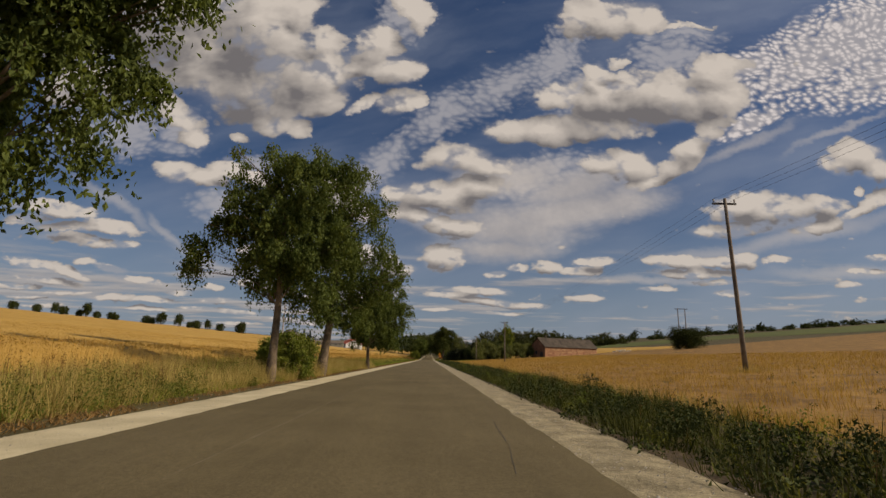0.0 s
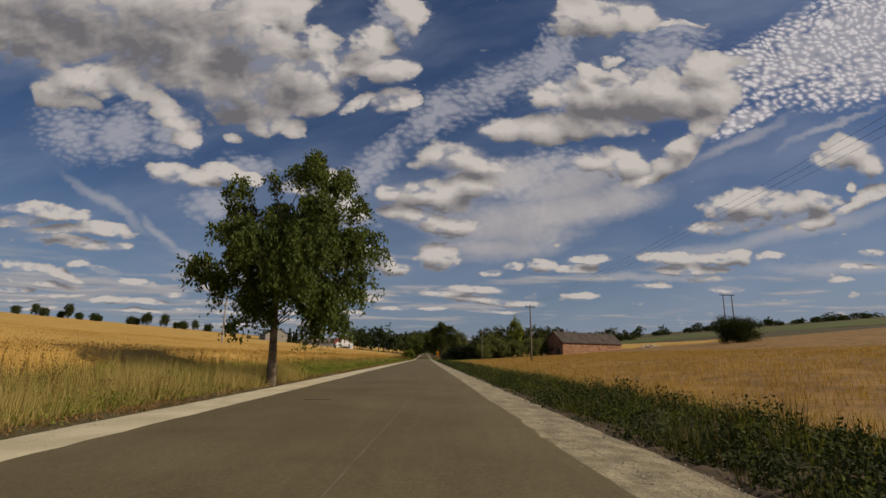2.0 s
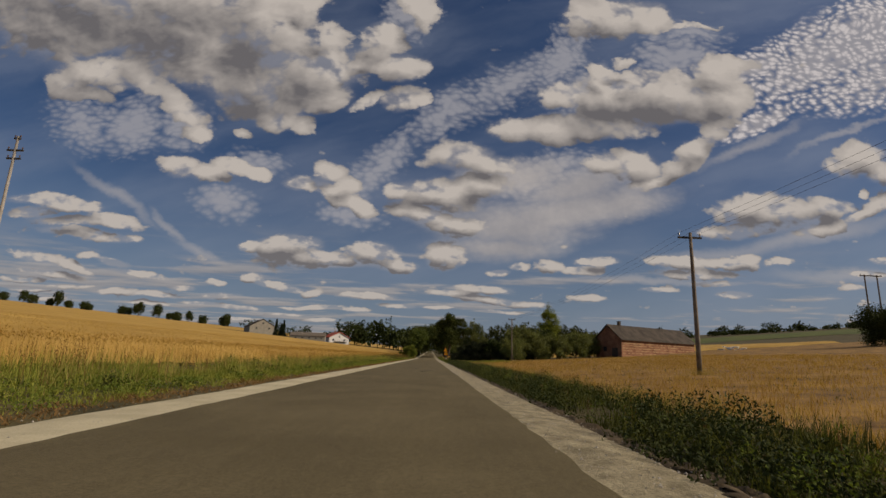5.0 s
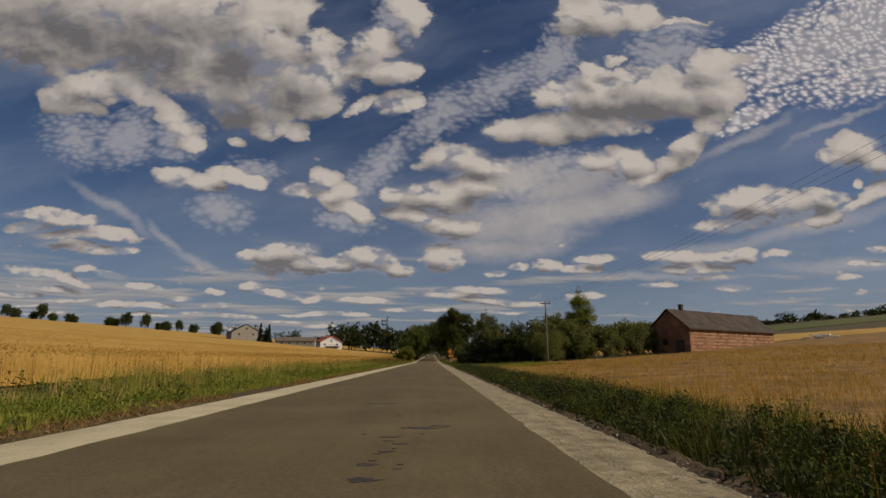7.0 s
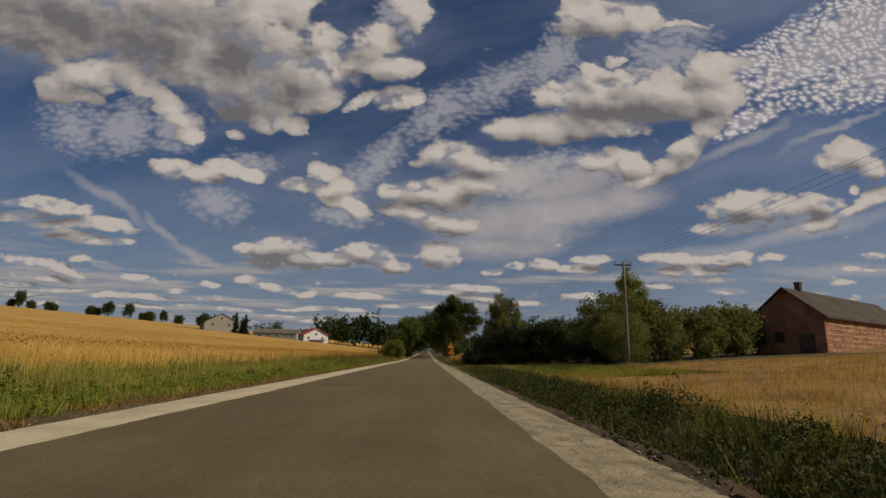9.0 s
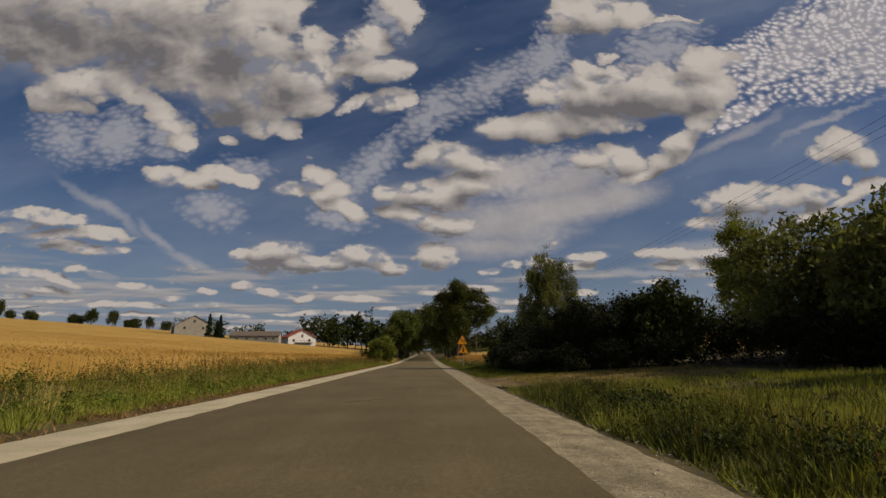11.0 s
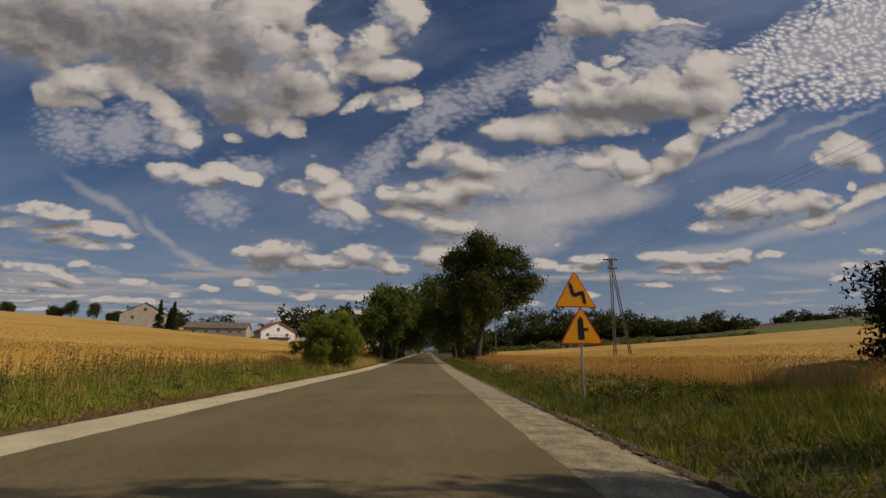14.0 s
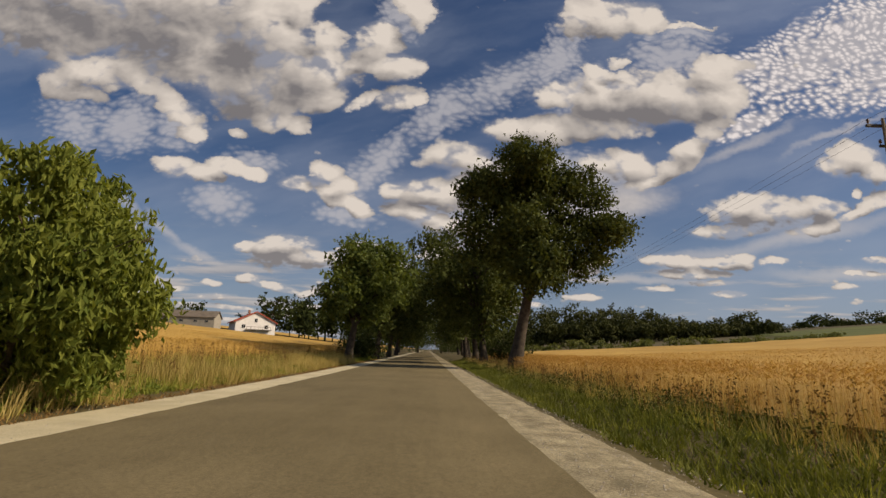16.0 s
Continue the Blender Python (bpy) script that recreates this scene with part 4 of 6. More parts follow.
acacia(-7.4, 7.2, "tall acacia with feathery drooping dark green leaves over the verge",
       [((0, 0, 6.6), (2.0, 2.2, 2.0)), ((2.4, 0, 7.5), (1.1, 1.2, 0.9)), ((3.5, 0.2, 7.0), (0.45, 0.5, 0.4)), ((2.0, 0, 5.8), (0.8, 0.9, 0.7)), ((1.9, 0.2, 4.8), (0.5, 0.5, 0.6)), ((2.0, 0.3, 4.0), (0.3, 0.3, 0.4)),
        ((1.1, 0, 3.9), (0.65, 0.65, 0.6)), ((0.2, 0, 4.2), (1.1, 1.1, 0.8)), ((-1.8, 0, 5.2), (1.6, 1.6, 1.4)), ((0.5, 0, 9.0), (2.0, 2.0, 1.4))], 0.19, 3.2, 125000, 11, leaf=0.095)
acacia(-6.9, 23.0, "tall acacia with a wide drooping limb and dark feathery foliage",
       [((0.9, 0, 8.0), (2.1, 2.0, 1.9)), ((-4.0, 0.2, 6.0), (0.8, 0.8, 1.1)), ((-4.1, 0.2, 4.9), (0.4, 0.4, 0.7)), ((-2.8, 0.2, 7.1), (1.0, 1.0, 0.8)), ((-1.9, 0, 8.6), (1.1, 1.1, 1.2)), ((-0.4, 0, 10.1), (1.2, 1.2, 0.9)), ((1.5, 0.2, 10.0), (1.3, 1.2, 0.9)),
        ((2.9, 0, 9.4), (0.7, 0.7, 0.8)), ((-0.8, 0.2, 7.2), (1.5, 1.5, 1.4)), ((2.5, 0, 6.6), (1.1, 1.1, 1.4)), ((0.1, 0, 4.9), (0.9, 0.9, 1.0)), ((-1.2, 0, 4.5), (0.35, 0.35, 0.5)), ((1.7, 0, 4.2), (0.9, 0.9, 0.9)), ((0.8, 0, 5.8), (1.7, 1.6, 1.3)), ((-0.9, 0, 5.8), (1.1, 1.1, 0.9)), ((2.0, 0, 3.3), (0.6, 0.6, 0.6)), ((-2.5, 0.2, 10.7), (0.4, 0.4, 0.4))], 0.16, 3.4, 60000, 12)
acacia(-6.75, 32.4, "tall acacia leaning over the verge with heavy hanging foliage",
       [((1.0, 0, 8.0), (2.5, 2.3, 2.4)), ((3.6, 0, 7.6), (1.5, 1.4, 1.5)), ((4.7, 0.1, 6.5), (0.7, 0.7, 0.9)), ((2.8, 0, 5.2), (1.3, 1.2, 1.0)), ((2.3, 0, 3.8), (0.6, 0.6, 0.8)), ((0.6, 0, 4.7), (1.1, 1.1, 0.9)), ((0.6, 0, 5.8), (2.2, 2.0, 1.3)), ((2.8, 0, 3.0), (0.5, 0.5, 0.6)), ((3.8, 0, 5.4), (0.9, 0.9, 0.9)), ((-0.4, 0, 3.7), (0.7, 0.7, 0.5)), ((-1.8, 0, 6.5), (1.5, 1.4, 1.5)),
        ((-3.0, 0.1, 5.3), (1.2, 1.1, 0.9)), ((-3.6, 0.2, 6.6), (0.9, 0.9, 0.9)), ((-1.8, 0, 4.1), (0.8, 0.8, 0.7)), ((1.6, 0, 11.0), (1.8, 1.7, 1.4)), ((3.0, 0, 10.5), (1.2, 1.2, 1.2)), ((-0.8, 0.2, 10.0), (1.5, 1.4, 1.2)), ((-2.6, 0.2, 8.8), (1.5, 1.4, 1.4)), ((-2.8, 0.2, 11.2), (1.5, 1.4, 1.3)), ((-1.0, 0, 12.4), (1.5, 1.4, 1.1)), ((1.6, 0, 3.9), (0.9, 0.9, 0.8)), ((0.5, -0.6, 4.2), (0.9, 0.9, 0.8)), ((-4.3, 0.2, 5.4), (0.9, 0.9, 1.0)), ((-4.6, 0.2, 7.4), (1.2, 1.2, 1.2)), ((-4.6, 0.2, 9.6), (1.4, 1.4, 1.3)), ((-4.2, 0.2, 11.6), (1.4, 1.4, 1.2)), ((1.6, 0, 13.0), (1.6, 1.5, 1.1)), ((2.6, 2.4, 6.4), (1.2, 1.2, 1.2)), ((2.2, 2.4, 4.4), (0.8, 0.8, 0.8)), ((0.2, 2.4, 7.6), (1.3, 1.2, 1.2))], 0.23, 3.4, 76000, 13, (1.9, 0))
acacia(-6.5, 54.0, "single acacia with an airy, uneven dark green crown",
       [((1.2, 0, 7.0), (1.9, 1.9, 1.9)), ((1.2, 0, 9.4), (1.3, 1.3, 0.8)), ((2.6, 0.1, 9.0), (0.7, 0.7, 0.6)), ((-2.0, 0.1, 8.5), (0.8, 0.8, 0.4)), ((-0.5, 0, 9.0), (0.4, 0.4, 0.5)), ((-1.8, 0.2, 7.6), (0.8, 0.8, 0.4)), ((-2.2, 0, 6.8), (0.8, 0.8, 0.4)), ((3.4, 0, 7.8), (0.6, 0.6, 0.6)),
        ((3.1, 0, 6.3), (1.0, 1.0, 0.9)), ((4.3, 0.1, 5.8), (0.45, 0.45, 0.35)), ((3.6, 0, 4.7), (0.55, 0.55, 0.6)), ((-3.6, 0.1, 5.1), (0.8, 0.8, 0.35)), ((-2.6, 0, 4.7), (0.9, 0.9, 0.6)), ((-2.5, 0.1, 3.8), (0.28, 0.28, 0.45)), ((-0.6, 0, 4.8), (1.3, 1.2, 1.1)),
        ((1.5, 0, 4.3), (1.5, 1.4, 1.1)), ((-0.8, 0, 3.1), (0.9, 0.9, 0.5)), ((-1.5, 0, 2.6), (0.4, 0.4, 0.35)), ((2.0, 0, 2.9), (0.9, 0.9, 0.6)), ((1.7, 0, 2.3), (0.45, 0.45, 0.35)), ((2.3, 2.4, 6.2), (1.2, 1.2, 1.2)), ((2.4, 2.6, 4.6), (1.0, 1.0, 0.9)), ((1.0, 2.6, 7.8), (1.3, 1.2, 1.0)), ((1.8, 2.2, 3.3), (0.8, 0.8, 0.7)), ((-1.0, 2.2, 6.0), (1.3, 1.2, 1.2)),
        ((-0.8, -2.2, 6.0), (1.2, 1.2, 1.2)), ((1.2, -2.2, 5.2), (1.2, 1.2, 1.1)), ((-1.5, 2.2, 4.2), (0.9, 0.9, 0.8))], 0.15, 2.4, 92000, 14, leaf=0.13)


def bush(name, x, y, h, r, leaf_mat, label, seed, leaves=6000, leaf=0.13, low=0.1, squeeze=1.0, group="", droop=0.2, wide=0.5, n=11, spread=0.2, lean=0.0, twigs=60, fine=False, hang=0.0):
    return tree(name, x, y, label, "bush", auto_lobes(h, r, low, seed, n, lean, squeeze), 0.07, 0.3, leaves, leaf, leaf_mat, seed=seed, droop=droop, spread=spread, wide=wide, group=group, twigs=twigs, limb=0.5, fine=fine, hang=hang)


bush("elder_bush", -6.95, 26.4, 2.5, 1.3, LEAF_FRESH, "green elder bush between the acacia trunks", 21, 8500, 0.14, fine=True, hang=0.3)
bush("elder_bush", -7.9, 27.4, 2.2, 1.2, LEAF_FRESH, "green elder bush in the dry verge grass", 22, 7000, 0.14, fine=True, hang=0.3)
bush("ash_bush", -7.5, 265.6, 5.0, 2.5, LEAF_FRESH, "large leafy bright green bush growing down to the gravel", 23, 26000, 0.185, 0.0, droop=0.7, wide=0.42, n=20, spread=0.2, twigs=110, fine=True, hang=0.35)
bush("ash_bush", -9.2, 268.4, 4.2, 2.0, LEAF_FRESH, "leafy green bush beside a larger one", 24, 12000, 0.17, 0.0, droop=0.7, wide=0.42, spread=0.22, fine=True, hang=0.35)
bush("round_bush", 88.5, 177.5, 8.0, 6.3, LEAF_DARK, "broad dark green bush in the stubble under twin poles", 25, 22000, 0.34, 0.0, 0.7, spread=0.6, n=18, twigs=8)

# garden at the bend of the fields
tree("willow_tree", 17.3, 189.5, "small pale green willow beside the power pole", "tree", auto_lobes(4.9, 2.6, 0.5, 31, 14), 0.12, 1.2, 9000, 0.22, LEAF_PALE, seed=31, droop=0.9, wide=0.3, spread=0.25)
for i, (ox, oy, oh, orr) in enumerate(((23.5, 197, 6.2, 3.4), (29, 199, 5.8, 3.2), (34.5, 203, 6.4, 3.4), (39, 207, 6.2, 3.0), (20.5, 203, 8.2, 3.6), (27, 207, 7.2, 3.6), (15.5, 209.5, 5.4, 2.8), (19.5, 196, 6.6, 2.8), (22, 199, 7.8, 3.2), (24, 203, 7.4, 3.2))):
    tree("orchard_tree", ox, oy, "dense dark green garden tree with foliage to the ground", "tree", auto_lobes(oh, orr, 0.2, 40 + i, 16), 0.14, 1.0, 8200, 0.34, LEAF_BIRCH if i < 5 or i in (7, 8) else LEAF_DARK, seed=40 + i, spread=0.3, group="garden trees")
tree("poplar_tree", 34, 229, "slender young poplar standing above the garden trees", "tree", auto_lobes(9.5, 3.2, 2, 51, 16) + [((0.1, 0, 9.2), (2.9, 2.8, 2.2)), ((0.2, 0, 11.0), (2.2, 2.1, 2.0)), ((0, 0, 13.2), (1.2, 1.2, 1.4)), ((-0.4, 0.2, 15.0), (0.45, 0.45, 1.0)), ((1.5, 0, 12.4), (0.7, 0.7, 1.2)), ((-1.6, 0, 11.8), (0.7, 0.7, 1.1))], 0.18, 3, 22000, 0.26, LEAF_FRESH, seed=51, droop=-0.3, spread=0.3)
tree("birch_tree", 11.7, 225.0, "tall birch with a pale, wispy hanging crown", "tree",
     [((0, 0, 7.0), (2.2, 2.2, 2.8)), ((-0.2, 0, 10.2), (0.9, 0.9, 1.3)), ((1.6, 0.2, 7.2), (1.2, 1.1, 1.7)), ((-2.1, 0, 5.8), (1.1, 1.2, 1.4)), ((1.8, -0.4, 4.9), (1.3, 1.3, 1.2)), ((-1.2, 0.6, 8.6), (1.0, 1.0, 1.3)), ((-1.3, -0.6, 4.4), (1.3, 1.3, 0.9)), ((2.3, 0.4, 5.8), (0.9, 0.9, 1.2)), ((0.9, 0, 9.2), (1.1, 1.0, 1.3)), ((0.2, 0.2, 3.6), (1.5, 1.4, 1.2)), ((-0.4, -1.4, 7.2), (1.3, 1.1, 1.7)), ((2.6, 0, 7.6), (0.9, 0.9, 1.5)), ((3.0, 0, 5.6), (0.8, 0.9, 1.2))],
     0.16, 2.0, 46000, 0.15, LEAF_BIRCH, BIRCH_BARK, 52, 0.9, 0.2, 0.5, twigs=90, hang=0.9)
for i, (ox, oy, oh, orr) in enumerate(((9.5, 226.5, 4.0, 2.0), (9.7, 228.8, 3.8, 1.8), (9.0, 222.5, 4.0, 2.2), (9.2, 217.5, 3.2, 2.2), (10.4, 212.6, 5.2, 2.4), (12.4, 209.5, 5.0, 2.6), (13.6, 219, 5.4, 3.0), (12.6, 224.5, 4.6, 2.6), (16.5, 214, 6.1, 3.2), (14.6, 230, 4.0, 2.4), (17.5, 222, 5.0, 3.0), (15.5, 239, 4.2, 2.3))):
    bush("hedge_shrub", ox, oy, oh, orr, LEAF_HEDGE_SHADE, "tall dark shrub of an overgrown garden hedge, shade in its leaf colour", 60 + i, 14000, 0.165, 0.0, group="garden hedge", spread=0.26)

# Added low growth; its leaf colour carries the shade under the hedge.
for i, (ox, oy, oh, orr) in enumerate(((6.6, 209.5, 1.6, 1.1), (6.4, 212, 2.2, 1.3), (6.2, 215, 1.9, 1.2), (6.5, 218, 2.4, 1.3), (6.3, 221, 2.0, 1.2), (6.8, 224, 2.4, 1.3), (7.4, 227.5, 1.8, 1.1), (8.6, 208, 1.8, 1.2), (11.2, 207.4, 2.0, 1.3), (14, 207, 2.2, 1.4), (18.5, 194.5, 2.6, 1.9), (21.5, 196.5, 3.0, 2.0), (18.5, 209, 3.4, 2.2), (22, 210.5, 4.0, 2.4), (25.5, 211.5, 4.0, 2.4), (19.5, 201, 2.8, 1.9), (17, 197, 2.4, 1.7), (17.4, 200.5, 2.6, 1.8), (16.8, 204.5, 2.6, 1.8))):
    bush("low_shrub", ox, oy, oh, orr, LEAF_HEDGE_SHADE, "low dark growth at the foot of the garden hedge, shade in its leaf colour", 160 + i, 4200, 0.14, 0.0, group="hedge undergrowth", spread=0.2)

# old avenue further on
AV = "old broad-crowned avenue tree with dark green foliage"
lime_lobes = [((2.5, 0, 13.6), (5.8, 5.0, 4.8)), ((8, 0, 13), (2.6, 2.4, 2.2)), ((10, 0, 12.8), (1.1, 1.0, 0.8)), ((1, 0, 17.2), (3.0, 2.8, 2.0)), ((4.5, 0, 17.4), (2.8, 2.8, 1.9)), ((-3, 0, 16.4), (1.9, 1.9, 1.7)), ((6.5, 0, 9.8), (2.3, 2.2, 1.4)), ((3.5, 0, 9.4), (2.3, 2.2, 1.3)),
              ((-3, 0, 12), (2.3, 2.2, 2.8)), ((0, 0, 9.6), (2.0, 1.9, 1.5)), ((7.6, 0, 15.6), (1.6, 1.5, 1.2))]
lime_lobes = [((c[0] * 0.9, c[1], c[2] * 0.905), (q[0] * 0.88, q[1] * 0.88, q[2] * 0.92)) for c, q in lime_lobes]
tree("lime_tree", 6.7, 296.0, "old tree with a leaning trunk and broad dense dark crown", "tree", lime_lobes, 0.42, 5.0, 48000, 0.34, LEAF_OLD, bark=BARK_DARK, seed=71, spread=0.40, lean=(4.2, 0), twigs=22)
for i, (ox, oy, oh, orr, lo) in enumerate(((6.1, 311, 15.6, 6.0, 3.2), (6.6, 326, 16, 6.2, 3.0), (6.4, 342, 17, 7, 3), (8.6, 364, 17, 6, 3), (9, 388, 17, 6.4, 2.6), (9.5, 414, 18, 6.4, 2), (-7.4, 305, 12.6, 4.1, 3.4), (-6.7, 324, 14.6, 5.4, 2.8), (-6.7, 346, 17, 7, 2.6), (-6.8, 368, 17, 7.4, 2.6), (-8.2, 392, 17, 6, 2.2), (-9, 418, 17, 6.2, 1.8), (-4, 470, 18, 8, 1), (6, 476, 18, 8, 1))):
    tree("avenue_tree", ox, oy, AV, "tree", auto_lobes(oh, orr, lo, 80 + i, 15, -2.4 * np.sign(ox)), 0.32, 3.2, 13000, 0.44, LEAF_ACACIA if i == 6 else LEAF_OLD, bark=BARK_DARK, seed=80 + i, spread=0.42, lean=(-2.0 * np.sign(ox), 0), group="old avenue", twigs=16)
for i, (ox, oy, oh, orr) in enumerate(((-5.5, 452, 9, 6), (3, 458, 9, 6), (8, 446, 8, 5), (-11, 446, 8, 5), (9.0, 312, 3.6, 2.4), (9.4, 332, 3.4, 2.6), (-8.2, 318, 3.2, 2.6), (-8.6, 336, 3.4, 2.6))):
    bush("roadside_bush", ox, oy, oh, orr, LEAF_DARK, "dark undergrowth bush below the avenue trees", 110 + i, 3500, 0.26, 0.0, group="avenue undergrowth", spread=0.3)


def wood(name, label, spots, leaf_mat, seed, per=420, leaf=1.5):
    """Far woodland: many crowns in one mesh."""
    rng = np.random.default_rng(seed)
    pts, stems = [], []
    for x, y, h, r in spots:
        z = ground_z(x, y)
        lobes = [((x + c[0], y + c[1], z + c[2]), q) for c, q in auto_lobes(h, r, h * 0.06, int(rng.integers(1e6)), 9)]
        pts.append(crown_points(lobes, per, rng, r * 0.09, 0.4, 3))
        stems.append([((x, y, z - 0.3), 0.3), ((x, y, z + h * 0.8), 0.08)])
    pts = np.vstack(pts)
    V, F = leaf_arrays(pts, leaf, rng, 0.1, 0.7)
    V2, F2 = tube_arrays(stems, 5)
    return stuff(name, np.vstack([V, V2]), np.vstack([F, np.vstack([F2[:, [0, 1, 2]], F2[:, [0, 2, 3]]]) + len(V)]), leaf_mat, label, "woodland")


rw = np.random.default_rng(5)
def wood_top(x):
    return float(np.interp(x, (10, 22, 48, 56, 70, 100, 136, 150, 178, 187, 196, 215), (12, 14, 15, 25, 28, 25, 23, 13, 9, 16, 8, 6)))


east_edge = [(x + rw.uniform(-3, 3), 560 + rw.uniform(-8, 30), wood_top(x) * rw.uniform(0.78, 1.12), rw.uniform(6.5, 11)) for x in np.arange(12, 205, 3.2)]
east_edge += [(x + rw.uniform(-2, 2), 545 + rw.uniform(-6, 6), wood_top(x) * rw.uniform(0.35, 0.6), rw.uniform(4.5, 6.5)) for x in np.arange(12, 190, 2.6)]
wood("eastern_wood", "dark rounded woodland edge behind the fields", east_edge, LEAF_WOOD, 201, 620, 1.35)
wood("field_edge_shrubs", "row of low pale shrubs along the end of the ripe field", [(x + rw.uniform(-1.0, 1.0), 404 - 0.25 * x + rw.uniform(-3, 3), rw.uniform(1.6, 3.6) * (0.6 if x > 70 else 1), rw.uniform(1.6, 2.8)) for x in np.arange(13, 100, 2.7)], LEAF_PALE, 206, 260, 0.45)
wood("western_wood", "dark distant trees round the farmsteads", [(x + rw.uniform(-4, 4), 505 + rw.uniform(-30, 40), rw.uniform(17, 25) + min(0, x + 60) * 0.1, rw.uniform(5, 9)) for x in np.arange(-66, -8, 2.6)], LEAF_DARK, 202, 480, 1.6)
wood("ridge_wood", "thin line of far trees along the eastern ridge", [(x + rw.uniform(-8, 8), 760 + rw.uniform(-30, 60), rw.uniform(4, 9) if rw.uniform() < 0.75 else rw.uniform(10, 17), rw.uniform(6, 11)) for x in np.arange(235, 900, 6.5)], LEAF_DARK, 203, 170, 2.2)
wood("farm_wood", "dark trees behind the farm buildings", [(x + rw.uniform(-3, 3), 470 + rw.uniform(-8, 15), rw.uniform(8, 13), rw.uniform(4, 6)) for x in np.arange(-135, -70, 9.0)], LEAF_DARK, 204, 300, 1.0)

# row of trees on the western skyline: two built, the rest copied
sky_a = tree("skyline_tree", -484, 934, "small dark round tree on the far field ridge", "tree", auto_lobes(25, 8, 3, 301, 12), 0.6, 4, 2600, 1.6, LEAF_DARK, seed=301, spread=1.2, group="skyline trees", twigs=3)
sky_b = tree("skyline_tree", -420, 930, "small dark bushy tree on the far field ridge", "tree", auto_lobes(15, 8, 0.5, 302, 12), 0.5, 2, 2200, 1.6, LEAF_DARK, seed=302, spread=1.2, group="skyline trees", twigs=3)
for i, (ox, size, kind) in enumerate(((-705, 0.9, 1), (-682, 0.8, 0), (-660, 1.0, 1), (-640, 0.8, 1), (-622, 1.0, 0), (-598, 0.8, 1), (-580, 0.9, 1), (-566, 0.7, 1), (-520, 0.9, 1), (-505, 0.8, 1), (-452, 0.9, 0), (-438, 0.75, 1), (-402, 0.7, 0), (-385, 0.9, 1), (-346, 1.1, 1), (-338, 0.8, 0), (-760, 1.0, 1), (-800, 1.0, 0), (-845, 1.0, 1), (-900, 1.1, 1))):
    src = (sky_a, sky_b)[kind]
    oy = 930 + (i * 37 % 23)
    c = copy_thing(src, pose(ox, oy, ground_z(ox, oy) - 0.3, 0, 0, i * 77))
    c.scale = (size * 0.98, size * 0.98, size * 1.12)

# verges and crops
def tufts(name, label, n, x0, x1, y0, y1, h, material, seed, blades=14, r=0.16, w=0.012, patch=0.6, size=3.0, fan=0.9, tall=0.0):
    """Grass in tufts whose blades fan outwards; heights change from patch to patch."""
    rng = np.random.default_rng(seed)
    x, y = scatter(rng, n, x0, x1, y0, y1, patch, size)
    drive = (x > 2.5) & (y > 197 + rng.normal(0, 0.4, len(x))) & (y < 206.3 + rng.normal(0, 0.4, len(x)))
    inset = 0.5 * mottle(x * 0 + seed, y, 0.9, 5) * mottle(x * 0, y, 3.1, 6)
    ok = ((x < -6.1 - inset) | (x > 2.95 + inset)) & ~drive
    x, y = x[ok], y[ok]
    hh = rng.uniform(h[0], h[1], len(x)) * (0.35 + 0.8 * mottle(x, y, 1.7, seed) + 0.3 * mottle(x, y, 0.5, seed + 1))
    k = blades
    m = len(x) * k
    d = rng.normal(0, 1, (m, 2))
    bx, by = np.repeat(x, k) + d[:, 0] * r * 0.45, np.repeat(y, k) + d[:, 1] * r * 0.45
    bh = np.repeat(hh, k) * rng.uniform(0.4, 1.08, m)
    wide = w * rng.uniform(0.6, 1.5, m)
    z = height(bx, by) - 0.05
    az = rng.uniform(0, 2 * np.pi, m)
    s = np.stack([np.cos(az), np.sin(az), np.zeros(m)], 1) * (wide * 0.5)[:, None]
    base = np.stack([bx, by, z], 1)
    out = d * (fan * 0.32) * bh[:, None] + rng.normal(0, 0.14, (m, 2)) * bh[:, None]
    tip = base + np.concatenate([out, bh[:, None]], 1)
    V = np.stack([base - s, base + s, tip], 1).reshape(-1, 3)
    return stuff(name, V, np.arange(3 * m).reshape(m, 3), material, label, "grass")


def stalks(name, label, n, x0, x1, y0, y1, h, material, seed, seeds=14, grain=0.035):
    """Upright dead stems with seed clusters on the upper part."""
    rng = np.random.default_rng(seed)
    x, y = scatter(rng, n, x0, x1, y0, y1, 1.5, 2.6)
    m = len(x)
    hh = rng.uniform(h[0], h[1], m) * (0.6 + 0.55 * mottle(x, y, 2.0, seed))
    base = np.stack([x, y, height(x, y) - 0.05], 1)
    tip = base + np.stack([rng.normal(0, 0.07, m) * hh, rng.normal(0, 0.07, m) * hh, hh], 1)
    az = rng.uniform(0, np.pi, m)
    s = np.stack([np.cos(az), np.sin(az), np.zeros(m)], 1) * 0.009
    V1 = np.stack([base - s, base + s, tip], 1).reshape(-1, 3)
    f = rng.uniform(0.5, 1.0, (m, seeds, 1))
    c = base[:, None] + (tip - base)[:, None] * f + rng.normal(0, 0.022, (m, seeds, 3)) * (1.6 - f)
    V2, F2 = leaf_arrays(c.reshape(-1, 3), grain, rng, -0.3, 0.6)
    return stuff(name, np.vstack([V1, V2]), np.vstack([np.arange(3 * m).reshape(m, 3), F2 + 3 * m]), material, label, "weeds")


